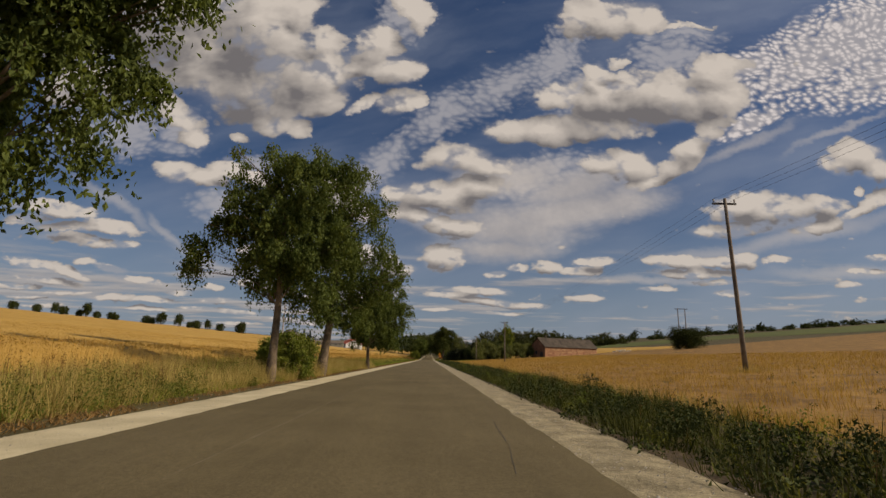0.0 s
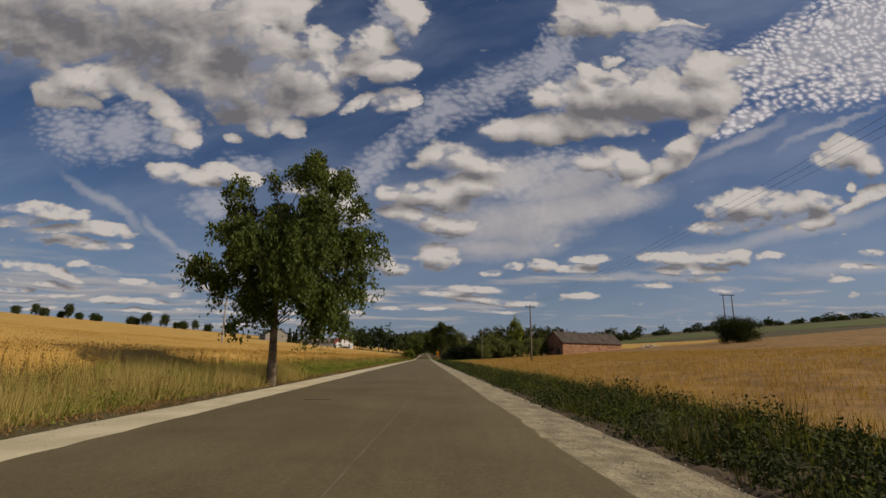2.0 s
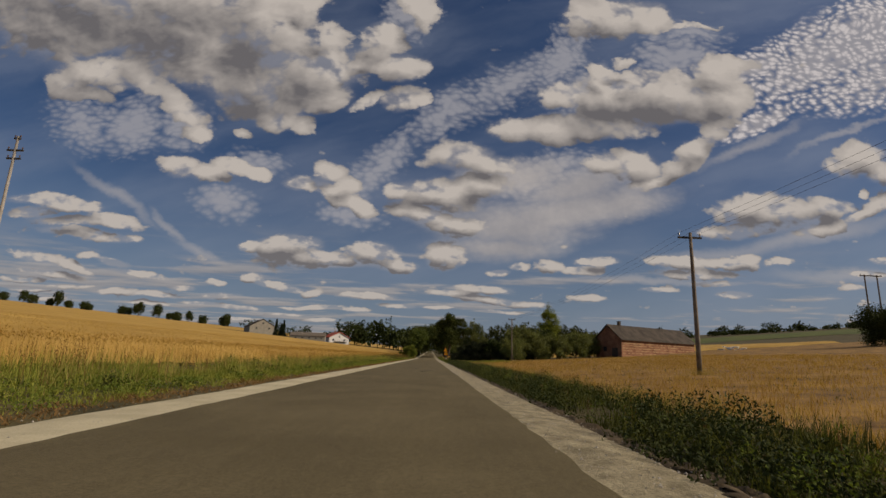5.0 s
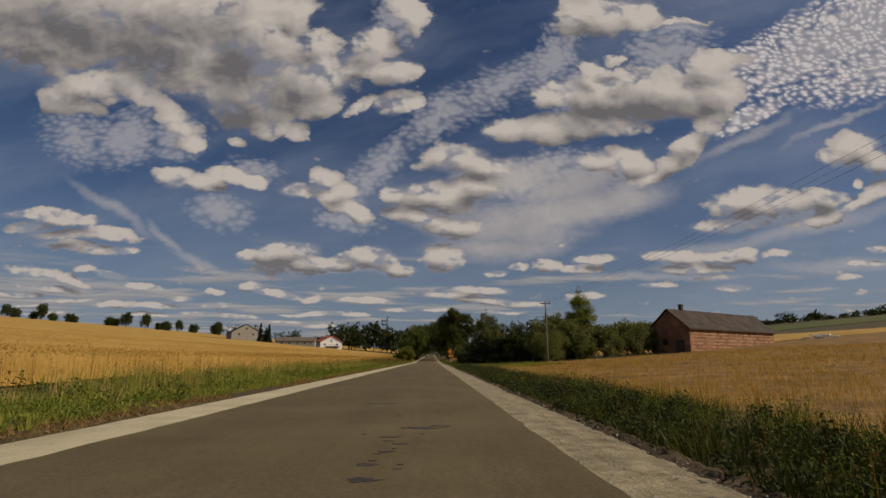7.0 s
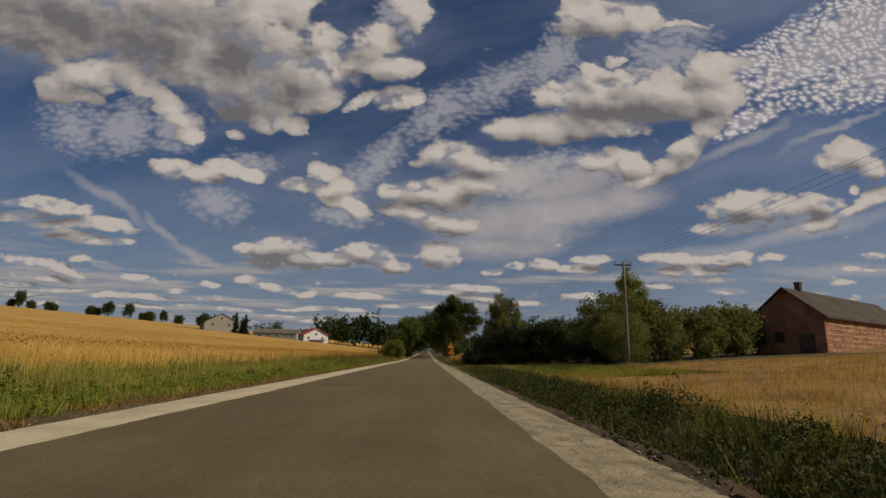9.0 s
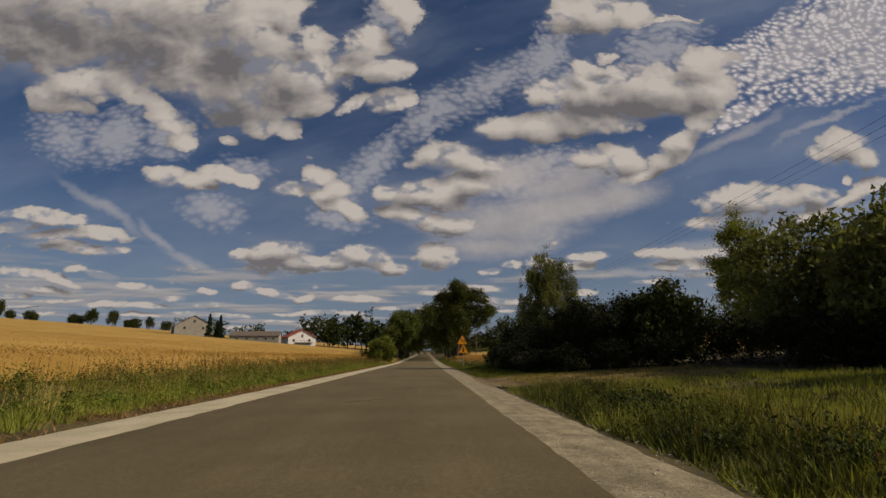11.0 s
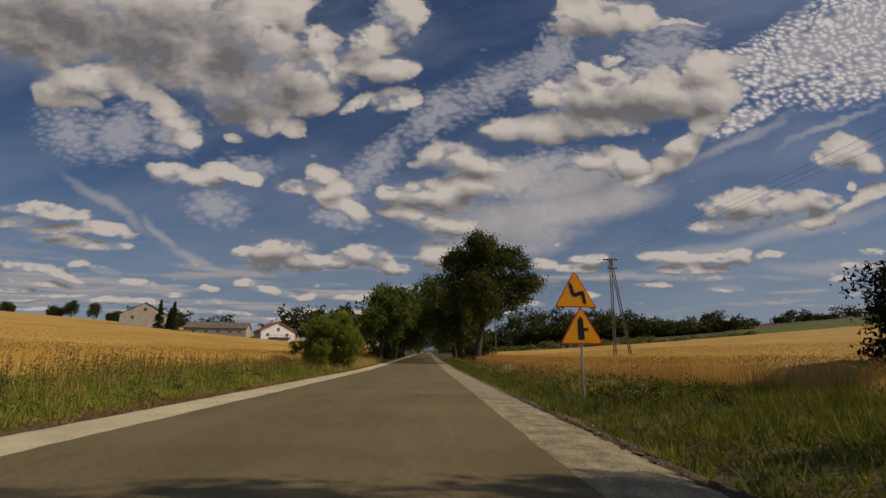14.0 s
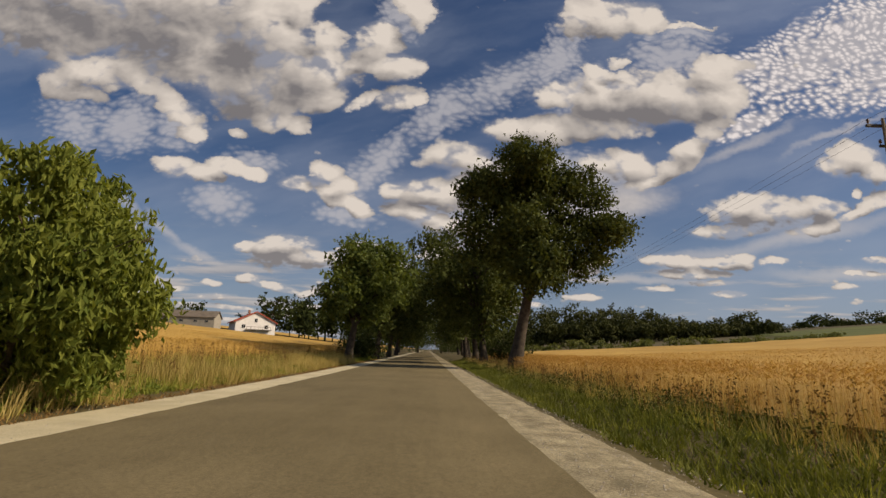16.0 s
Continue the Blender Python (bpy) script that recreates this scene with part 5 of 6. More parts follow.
def mounds(name, label, n, x0, x1, y0, y1, h, r, material, seed, leaf=0.07, per=70):
    """Leafy weeds heaped into uneven clumps."""
    rng = np.random.default_rng(seed)
    x, y = scatter(rng, n, x0, x1, y0, y1, 0.9, 2.4)
    ok = (x < -6.3) | (y < 196) | (y > 208)
    x, y = x[ok], y[ok]
    m = len(x)
    rr = rng.uniform(r[0], r[1], m) * (0.5 + 0.8 * mottle(x, y, 2.2, seed))
    hh = rng.uniform(h[0], h[1], m) * (0.45 + 0.75 * mottle(x, y, 2.2, seed))
    d = rng.normal(0, 1, (m, per, 3))
    d /= np.linalg.norm(d, axis=2)[:, :, None]
    d *= rng.uniform(0.35, 1, (m, per, 1)) ** 0.4
    d[:, :, 2] = np.abs(d[:, :, 2])
    P = d * np.stack([rr, rr, hh], 1)[:, None] + rng.normal(0, 0.025, (m, per, 3))
    P[:, :, 0] += x[:, None]
    P[:, :, 1] += y[:, None]
    P[:, :, 2] += height(P[:, :, 0], P[:, :, 1]) - 0.04
    V, F = leaf_arrays(P.reshape(-1, 3), leaf, rng, -0.15, 0.45)
    return stuff(name, V, F, material, label, "weeds")


grass("verge_thatch", "flattened dead brown grass along the western shoulder", 90000, -7.25, -6.05, -4, 330, (0.04, 0.15), THATCH, 400, 0.022, 0.9, 0.5, 1.0, 0.4)
tufts("verge_grass", "bright green and yellow grass tufts on the western verge", 19000, -9.2, -6.7, -4, 330, (0.13, 0.36), GRASS, 401, 9, 0.22, 0.023, 0.3, 1.4)
tufts("tall_verge_grass", "tall yellow-green grass tufts below the western wheat", 10500, -11.8, -8.0, -4, 330, (0.38, 0.85), GRASS, 403, 12, 0.24, 0.020, 0.6, 2.6, 0.6)
tufts("dry_verge_grass", "tall dry straw-coloured grass on the western verge", 9000, -11.0, -6.7, -4, 62, (0.35, 1.0), DRY_GRASS, 402, 14, 0.22, 0.011, 1.15, 2.0, 0.75)
tufts("dry_verge_tufts", "scattered dry grass along the western field edge", 3600, -11.9, -8.0, 72, 330, (0.35, 0.9), DRY_GRASS, 410, 12, 0.2, 0.015, 1.3, 2.6, 0.5)
tufts("tall_dry_grass", "tall golden dry grass beside the leafy bushes", 1500, -9.6, -6.5, 262, 304, (0.5, 1.1), DRY_GRASS, 423, 16, 0.22, 0.016, 0.6, 2.6, 0.5)
mounds("verge_herbs", "broad-leaved bright green herbs along the western verge", 2100, -9.0, -6.85, 44, 330, (0.16, 0.42), (0.2, 0.5), HERB, 428, 0.076, 58)
mounds("trunk_weeds", "rank green weeds round the acacia trunks", 190, -8.4, -6.5, 5, 37, (0.4, 0.95), (0.2, 0.45), MID_GRASS, 436, 0.06, 130)
mounds("trunk_weeds", "rank weeds round the foot of the single acacia", 40, -7.6, -6.5, 51, 57, (0.3, 0.7), (0.2, 0.4), MID_GRASS, 437, 0.06, 110)
tufts("trunk_grass", "tall dry grass round the acacia trunks", 420, -7.9, -6.35, 49, 60, (0.5, 1.05), DRY_GRASS, 443, 16, 0.24, 0.013, 0.3, 2.0, 0.6)
tufts("trunk_grass", "tall dry grass between the acacia trunks and the gravel", 620, -7.9, -6.35, 20, 37, (0.45, 1.0), DRY_GRASS, 444, 16, 0.24, 0.013, 0.3, 2.0, 0.6)
mounds("dry_side_herbs", "low green herbs at the foot of the dry grass", 520, -8.2, -6.8, -4, 46, (0.12, 0.4), (0.16, 0.45), HERB, 438, 0.055, 90)
stalks("dry_side_stalks", "brown seed stalks standing in the dry verge grass", 1500, -11.5, -7.2, -4, 46, (0.6, 1.15), DOCK, 439, 18, 0.032)
mounds("verge_weeds", "leafy low green weeds along the western verge", 2200, -10.4, -6.6, -4, 330, (0.12, 0.42), (0.14, 0.4), GRASS, 412, 0.085, 28)
mounds("verge_nettles", "dark leafy weeds scattered in the western verge", 700, -11.4, -7.0, -4, 330, (0.2, 0.8), (0.14, 0.4), RANK_GRASS, 415, 0.08, 60)
stalks("dock_stalks", "brown dock seed stalks along the western field edge", 1100, -12.0, -8.6, 30, 100, (0.7, 1.2), DOCK, 416, 18, 0.035)
stalks("seeding_weeds", "few brown seeding weeds along the wheat", 500, -11.6, -8.6, 100, 190, (0.7, 1.2), DOCK, 431, 18, 0.035)
stalks("tall_dock_stalks", "tall brown and green weed stalks below the wheat", 3400, -11.4, -7.6, 190, 330, (0.7, 1.35), DOCK, 432, 22, 0.04)
mounds("tall_weeds", "tall leafy weeds in the verge beside the wheat", 900, -11.2, -8.0, 186, 264, (0.5, 1.15), (0.2, 0.5), MID_GRASS, 433, 0.075, 62)
# Eastern verge plants: shade on the road-facing side is partly in their colours.
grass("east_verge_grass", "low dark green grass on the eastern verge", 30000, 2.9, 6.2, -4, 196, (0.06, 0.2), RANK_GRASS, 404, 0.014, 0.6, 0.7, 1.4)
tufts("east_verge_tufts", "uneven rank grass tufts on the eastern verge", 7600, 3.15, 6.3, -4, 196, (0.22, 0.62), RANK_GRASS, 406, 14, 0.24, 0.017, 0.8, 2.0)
# The sunlit look of these tufts is a lighter grass colour.
tufts("east_sunlit_tufts", "sunlit yellow-green tufts on the eastern verge", 1900, 3.3, 6.4, -4, 196, (0.2, 0.55), MID_GRASS, 419, 12, 0.2, 0.02, 1.3, 2.0)
tufts("east_dry_grass", "dry straw-coloured grass at the stubble edge", 3200, 5.2, 7.8, -4, 196, (0.2, 0.5), DRY_GRASS, 407, 12, 0.2, 0.011, 1.1, 2.0)
mounds("nettle_bank", "clumps of dark green nettles and weeds along the shoulder", 2300, 2.95, 5.8, -4, 192, (0.2, 0.5), (0.18, 0.45), SHADE_HERB, 411, 0.07, 48)
mounds("nettle_heaps", "tall heaped dark weeds on the roadside bank", 620, 3.15, 5.2, -4, 192, (0.42, 0.85), (0.3, 0.62), SHADE_HERB, 429, 0.066, 215)
# Lighter greens paint sun-caught tops over the dark weeds.
mounds("bank_herbs", "sunlit green tops of the roadside weeds", 420, 3.5, 5.8, -4, 192, (0.4, 0.72), (0.16, 0.34), HERB, 430, 0.045, 120)
mounds("nettle_tops", "lighter leafy weeds among the nettles", 800, 3.1, 5.9, -4, 192, (0.25, 0.55), (0.14, 0.35), MID_GRASS, 414, 0.045, 70)
stalks("sorrel_stalks", "reddish brown weed stalks on the eastern verge", 700, 3.6, 6.4, -4, 192, (0.45, 0.7), DOCK, 420)
grass("lawn_grass", "dark green grass beside the garden and the ripe field", 115000, 2.9, 8.6, 180, 320, (0.06, 0.24), MID_GRASS, 405, 0.032, 0.6, 0.0, 1.6)
grass("verge_turf", "low matted green turf of the western verge", 62000, -9.4, -6.75, -4, 320, (0.04, 0.15), GRASS, 424, 0.032, 0.7, 0.0, 1.6)
tufts("lawn_tufts", "green grass tufts beside the ripe field", 9500, 2.9, 8.6, 207, 330, (0.14, 0.40), MID_GRASS, 418, 10, 0.22, 0.024, 0.6, 2.2)
# Brighter grass colour stands for the sunlit part of the meadow.
tufts("meadow_tufts", "sunlit green meadow grass between stubble and garden", 5200, 3.0, 15, 171, 196, (0.16, 0.42), GRASS, 426, 10, 0.22, 0.022, 0.4, 2.2)
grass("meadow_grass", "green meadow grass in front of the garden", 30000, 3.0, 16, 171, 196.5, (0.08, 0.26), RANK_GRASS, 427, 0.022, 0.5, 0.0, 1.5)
grass("corner_grass", "rough grass between the hedge and the slanting wheat", 30000, 8.4, 15.8, 226, 247, (0.08, 0.3), MID_GRASS, 441, 0.022, 0.5, 0.0, 1.6)
tufts("corner_tufts", "tall grass tufts between the hedge and the wheat", 2000, 7.5, 15.8, 227, 247, (0.2, 0.6), MID_GRASS, 442, 12, 0.24, 0.02, 0.6, 2.0)
# Sun on the verge given as a paler tuft colour.
tufts("lawn_sunlit_tufts", "yellow-green grass tufts in the eastern verge", 1500, 3.1, 8.6, 207, 330, (0.12, 0.34), GRASS, 421, 12, 0.22, 0.02, 1.2, 2.2)
grass("driveway_grass", "short parched grass on the driveway", 38000, 2.9, 15, 196, 207.5, (0.03, 0.15), DRY_GRASS, 408, 0.022, 0.5, 1.0, 2.0)
grass("driveway_weeds", "sparse green weeds on the driveway", 16000, 2.9, 15, 196, 207.5, (0.04, 0.2), RANK_GRASS, 409, 0.022, 0.5, 1.6, 1.5)
tufts("ripe_edge_grass", "dry tangled grass between verge and ripe wheat", 1900, 4.9, 8.0, 240, 330, (0.35, 0.85), DRY_GRASS, 440, 14, 0.22, 0.011, 0.9, 2.0, 0.8)
mounds("ripe_edge_weeds", "dark weeds at the foot of the ripe wheat", 1500, 4.7, 8.6, 236, 330, (0.25, 0.75), (0.2, 0.5), RANK_GRASS, 417, 0.09, 40)
stalks("pale_seed_stalks", "pale seeding weeds in the shade of the hedge", 260, 4.6, 7.6, 212, 226, (0.7, 1.2), LEAF_PALE, 425, 16, 0.06)
stalks("ripe_edge_stalks", "brown weed stalks by the ripe field", 1300, 4.9, 8.2, 249, 330, (0.5, 1.05), DOCK, 422, 14, 0.05)


wheat("wheat_edge", "standing ripe wheat stalks with nodding ears at the field edge", 62000, -14.5, -11.0, -6, 330, STRAW, 421)
wheat("wheat_ears", "wheat ears over the western field", 65000, -48, -14, -6, 330, STRAW, 422, (0.74, 0.86), False)
wheat("ripe_edge", "ripe orange wheat stalks at the eastern field edge", 38000, 6.4, 11.5, 240, 340, RIPE, 423, (0.72, 0.98), True, 0.0, lambda x, y: (x > ripe_edge_x(y) - 0.45) & ((y < 298) | (x > 9.5)))
wheat("ripe_corner", "ripe wheat stalks along the slanting end of the eastern field", 26000, 8, 26, 228, 252, RIPE, 425, (0.5, 0.9), True, 0.0, lambda x, y: (x > ripe_edge_x(y) - 0.5) & (x < ripe_edge_x(y) + 4))
wheat("ripe_ears", "wheat ears over the eastern field", 34000, 11.5, 40, 229, 305, RIPE, 424, (0.66, 0.78), False, 0.0, lambda x, y: x > ripe_edge_x(y) + 2)


def stubble(n, seed):
    """Cut stalks in rows, bunched with bare gaps between; the far ones stand for small bunches."""
    rng = np.random.default_rng(seed)
    x = 6.3 + np.floor(rng.uniform(0, 1, n) ** 1.7 * 200) * 0.225 + rng.normal(0, 0.035, n)
    y = rng.uniform(-4, 192, n)
    w = 0.55 * mottle(x, y, 0.5, 12) + 0.25 * mottle(x, y, 1.6, 13) + 0.2 * mottle(x, y, 6.0, 15)
    keep = (w > rng.uniform(0.36, 0.60, n)) & (y < 175 + np.clip(x - 8, 0, 14))
    x, y, w = x[keep], y[keep], w[keep]
    n = len(x)
    V, F = blade_arrays(x, y, rng.uniform(0.14, 0.36, n) * (0.35 + 1.1 * w), 0.011 + 0.0008 * x, rng, 0.2, 0.05)
    return stuff("stubble", V, F, STRAW, "short cut straw stubble in bunched rows", "stubble")


mounds("stubble_weeds", "small green weeds scattered through the stubble", 900, 6.6, 26, -4, 172, (0.08, 0.24), (0.08, 0.22), RANK_GRASS, 434, 0.05, 24)
grass("loose_straw", "loose pale straw lying between the stubble rows", 40000, 6.6, 34, -4, 176, (0.03, 0.10), STRAW, 435, 0.022, 2.2, 1.0, 1.6)
stubble(270000, 431)


# ---- poles and cables ----
def lathe(bm, cx, cy, z0, profile, sides=12):
    """A turned solid: profile is (height, radius) pairs."""
    rings = []
    for dz, r in profile:
        rings.append([bm.verts.new((cx + r * math.cos(2 * math.pi * k / sides), cy + r * math.sin(2 * math.pi * k / sides), z0 + dz)) for k in range(sides)])
    for a, b in zip(rings, rings[1:]):
        for k in range(sides):
            bm.faces.new((a[k], a[(k + 1) % sides], b[(k + 1) % sides], b[k]))
    bm.faces.new(rings[0][::-1])
    bm.faces.new(rings[-1])


def insulator(parent, x, y, z):
    bm = bmesh.new()
    lathe(bm, x, y, z, ((0, 0.02), (0.08, 0.02), (0.09, 0.06), (0.15, 0.045), (0.16, 0.06), (0.22, 0.04), (0.25, 0.02)), 8)
    part("insulator", bm, PORCELAIN, parent, "dark porcelain insulator")


def pole_thing(x, y, tall, label, double=False, tilt=0.0, group="roadside power poles"):
    z = ground_z(x, y)
    p = thing("power_pole", x, y, z - 0.3, label, "pole", group)
    spread = 1.7 if double else 0
    if double:
        for leg in (0, 1):
            rails = [[((spread * leg * (1 - f) + tilt * f + dx, dy, (tall + 0.3) * f), 0.07 - 0.02 * f) for f in (0, 0.5, 1)] for dx, dy in ((-0.10, 0), (0.10, 0))]
            steps = [[((spread * leg * (1 - f) + tilt * f - 0.1, 0, (tall + 0.3) * f), 0.045), ((spread * leg * (1 - f) + tilt * f + 0.1, 0, (tall + 0.3) * f), 0.045)] for f in np.linspace(0.04, 0.96, 12)]
            V, F = tube_arrays(rails + steps, 5)
            part("post", mesh_of("post", V, F, OLD_CONCRETE, True), None, p, "dark grey slotted concrete leg")
    for leg in (() if double else (0,)):
        V, F = tube_arrays([[((spread * leg * (1 - f) + tilt * f, 0, (tall + 0.3) * f), 0.15 - 0.06 * f) for f in (0, 0.25, 0.5, 0.75, 1)]], 10)
        bm = bmesh.new()
        me = mesh_of("post", V, F, POLE_WOOD, True)
        bm.from_mesh(me)
        bmesh.ops.holes_fill(bm, edges=[e for e in bm.edges if e.is_boundary])
        bm.to_mesh(me)
        bm.free()
        part("post", me, None, p)
    top = tall + 0.1
    bm = bmesh.new()
    box_into(bm, tilt, 0.1, top - 0.1, 1.5, 0.1, 0.12, 0, 0.01)
    part("crossarm", bm, DARK_METAL, p, "dark iron crossarm")
    if double:
        bm = bmesh.new()
        box_into(bm, tilt + 0.2, 0.1, top - 1.0, 1.0, 0.1, 0.1, 0, 0.01)
        part("crossarm", bm, DARK_METAL, p)
        bm = bmesh.new()
        box_into(bm, 0.62, 0, 2.6, 1.1, 0.09, 0.12, 0, 0.01)
        part("brace", bm, OLD_CONCRETE, p)
        for dx in (-0.25, 0.6):
            insulator(p, tilt + dx, 0.1, top - 0.95)
    for dx in (-0.65, 0, 0.65):
        insulator(p, tilt + dx, 0.1, top - 0.04)
    return (x + tilt, y, z - 0.3 + top + 0.2)


PL = "weathered wooden power pole with an iron crossarm"
tops = [pole_thing(19.5, -48, 9.2, PL + " in the stubble"),
        pole_thing(18.2, 29.7, 10.4, PL + " among straw", tilt=-0.25),
        pole_thing(15.9, 110.6, 8.6, PL + " in the stubble"),
        pole_thing(16.5, 186.2, 8.7, PL + " by the garden"),
        pole_thing(18.7, 275.2, 10.6, "double-legged grey concrete power pole braced in an A shape", True, 0.1),
        pole_thing(17.0, 352.0, 8.6, PL + " beyond the old avenue")]


def cable(a, b, sag, label):
    n = 24
    cu = bpy.data.curves.new("cable", "CURVE")
    cu.dimensions, cu.bevel_depth, cu.bevel_resolution = "3D", 0.006, 1
    s = cu.splines.new("POLY")
    s.points.add(n)
    for i in range(n + 1):
        f = i / n
        s.points[i].co = (a[0] + (b[0] - a[0]) * f, a[1] + (b[1] - a[1]) * f, a[2] + (b[2] - a[2]) * f - sag * 4 * f * (1 - f), 1)
    cu.materials.append(CABLE)
    return tagged(new("overhead_cable", cu), label, "cable", "overhead cables")


for a, b in zip(tops, tops[1:]):
    for dx in (-0.65, 0, 0.65):
        cable((a[0] + dx, a[1] + 0.1, a[2]), (b[0] + dx, b[1] + 0.1, b[2]), 0.9, "thin dark overhead cable between power poles")


def lattice_pole(x, y, tall, label):
    """Slim concrete mast with stepped arms."""
    p = thing("line_mast", x, y, ground_z(x, y) - 0.3, label, "pole")
    V, F = tube_arrays([[((0.25 * f, 0, tall * f), 0.17 - 0.08 * f) for f in (0, 0.3, 0.6, 1)]], 8)
    part("mast", mesh_of("mast", V, F, CONCRETE, True), None, p)
    for z, w in ((tall - 0.2, 0.5), (tall - 1.2, 1.3), (tall - 1.9, 1.1)):
        bm = bmesh.new()
        box_into(bm, 0.22, 0, z, w, 0.12, 0.14, 0, 0.01)
        part("crossarm", bm, DARK_METAL, p)
        for s in (-1, 1):
            insulator(p, 0.22 + s * w * 0.42, 0, z + 0.05)
    return p


lattice_pole(-34, 119, 15.2, "slim grey mast with dark arms standing in the wheat")


def twin_pole(x, y, tall):
    p = thing("twin_power_pole", x, y, ground_z(x, y) - 0.3, "tall twin power poles joined by a crossbar behind a bush", "pole")
    for s in (-1.3, 1.3):
        V, F = tube_arrays([[((s, 0, tall * f), 0.2 - 0.07 * f) for f in (0, 0.5, 1)]], 8)
        part("post", mesh_of("post", V, F, POLE_WOOD, True), None, p)
    bm = bmesh.new()
    box_into(bm, 0, 0, tall - 0.2, 4.6, 0.18, 0.2, 0, 0.01)
    part("crossbar", bm, DARK_METAL, p)
    for s in (-2.1, 0, 2.1):
        insulator(p, s, 0, tall - 0.1)


twin_pole(90, 182, 14.6)


# ---- road works signs ----
def tri_points(side, inset=0.0, r=0.05, n=5):
    """A triangle with rounded corners, standing on its base, in x and z."""
    h = side * math.sqrt(3) / 2
    pts = []
    k = 1 - inset * 2 * math.sqrt(3) / side
    for i, (cx, cz) in enumerate(((-side / 2, 0), (side / 2, 0), (0, h))):
        cx, cz = cx * k, h / 3 + (cz - h / 3) * k
        toward = math.atan2(h / 3 - cz, -cx)
        ox, oz = cx + math.cos(toward) * 2 * r, cz + math.sin(toward) * 2 * r
        for j in range(n + 1):
            a = toward + math.pi - math.pi / 3 + (2 * math.pi / 3) * j / n
            pts.append((ox + r * math.cos(a), oz + r * math.sin(a)))
    return pts


def plate(pts, y0, y1):
    bm = bmesh.new()
    front = [bm.verts.new((x, y0, z)) for x, z in pts]
    back = [bm.verts.new((x, y1, z)) for x, z in pts]
    bm.faces.new(front)
    bm.faces.new(back[::-1])
    for i in range(len(pts)):
        j = (i + 1) % len(pts)
        bm.faces.new((front[i], back[i], back[j], front[j]))
    return bm


def raise_plate(bm, dx, dz):
    bmesh.ops.translate(bm, verts=bm.verts, vec=(dx, 0, dz))
    return bm


def road_sign(x, y):
    s = thing("road_sign", x, y, ground_z(x, y) - 0.2, "two stacked orange triangular warning signs on a grey post", "sign", turn=2)
    bm = bmesh.new()
    lathe(bm, 0, 0, 0, ((0, 0.032), (3.75, 0.032), (3.76, 0.02)), 12)
    part("post", bm, STEEL, s, "slim galvanised post")
    for low, dx, glyph in ((2.80, -0.14, 0), (1.74, 0.0, 1)):
        side = 1.27
        board = part("sign_plate", raise_plate(plate(tri_points(side), -0.055, -0.035), dx, low), SIGN_RED, s, "red-edged triangular sign plate")
        part("sign_face", raise_plate(plate(tri_points(side, 0.032, 0.035), -0.060, -0.053), dx, low), SIGN_ORANGE, board, "orange reflective sign face")
        if glyph == 0:
            shape = [(1.08 * a, 1.08 * b) for a, b in ((-0.13, 0.70), (-0.05, 0.60), (0.0, 0.405), (0.05, 0.40), (0.16, 0.455), (0.24, 0.45), (0.28, 0.385), (0.325, 0.10), (0.24, 0.11), (0.195, 0.335), (0.165, 0.345), (0.04, 0.285), (-0.045, 0.30), (-0.095, 0.37), (-0.145, 0.58))]
        else:
            shape = [(1.34 * a, 1.34 * b) for a, b in ((0.0, 0.60), (0.06, 0.52), (0.065, 0.34), (0.17, 0.35), (0.175, 0.285), (0.07, 0.275), (0.08, 0.09), (-0.055, 0.09), (-0.06, 0.52))]
        part("symbol", raise_plate(plate(shape, -0.066, -0.058), dx - 0.02, low), SIGN_BLACK, board, "black road course symbol")
        bm = bmesh.new()
        box_into(bm, dx, -0.03, low + 0.3, 0.5, 0.03, 0.04)
        part("clamp", bm, STEEL, s)


road_sign(4.5, 239.0)


# ---- buildings ----
def prism_roof(bm, length, depth, z0, rise_h, over=0.4, thick=0.18):
    """Two roof slabs over a rectangle from (0,0) to (length, depth), the ridge along x."""
    half = depth / 2
    slope = rise_h / half
    for sgn in (0, 1):
        y_eave = -over if sgn == 0 else depth + over
        z_eave = z0 - over * slope
        q = [(-over, y_eave, z_eave), (length + over, y_eave, z_eave), (length + over, half, z0 + rise_h), (-over, half, z0 + rise_h)]
        low = [bm.verts.new(p) for p in q]
        high = [bm.verts.new((p[0], p[1], p[2] + thick)) for p in q]
        bm.faces.new(low[::-1])
        bm.faces.new(high)
        for i in range(4):
            j = (i + 1) % 4
            bm.faces.new((low[i], low[j], high[j], high[i]))


def gable_body(length, depth, z0, wall_h, rise_h):
    bm = bmesh.new()
    sect = ((0, z0), (depth, z0), (depth, z0 + wall_h), (depth / 2, z0 + wall_h + rise_h), (0, z0 + wall_h))
    a = [bm.verts.new((0, y, z)) for y, z in sect]
    b = [bm.verts.new((length, y, z)) for y, z in sect]
    bm.faces.new(a[::-1])
    bm.faces.new(b)
    for i in range(5):
        j = (i + 1) % 5
        bm.faces.new((a[i], a[j], b[j], b[i]))
    return bm


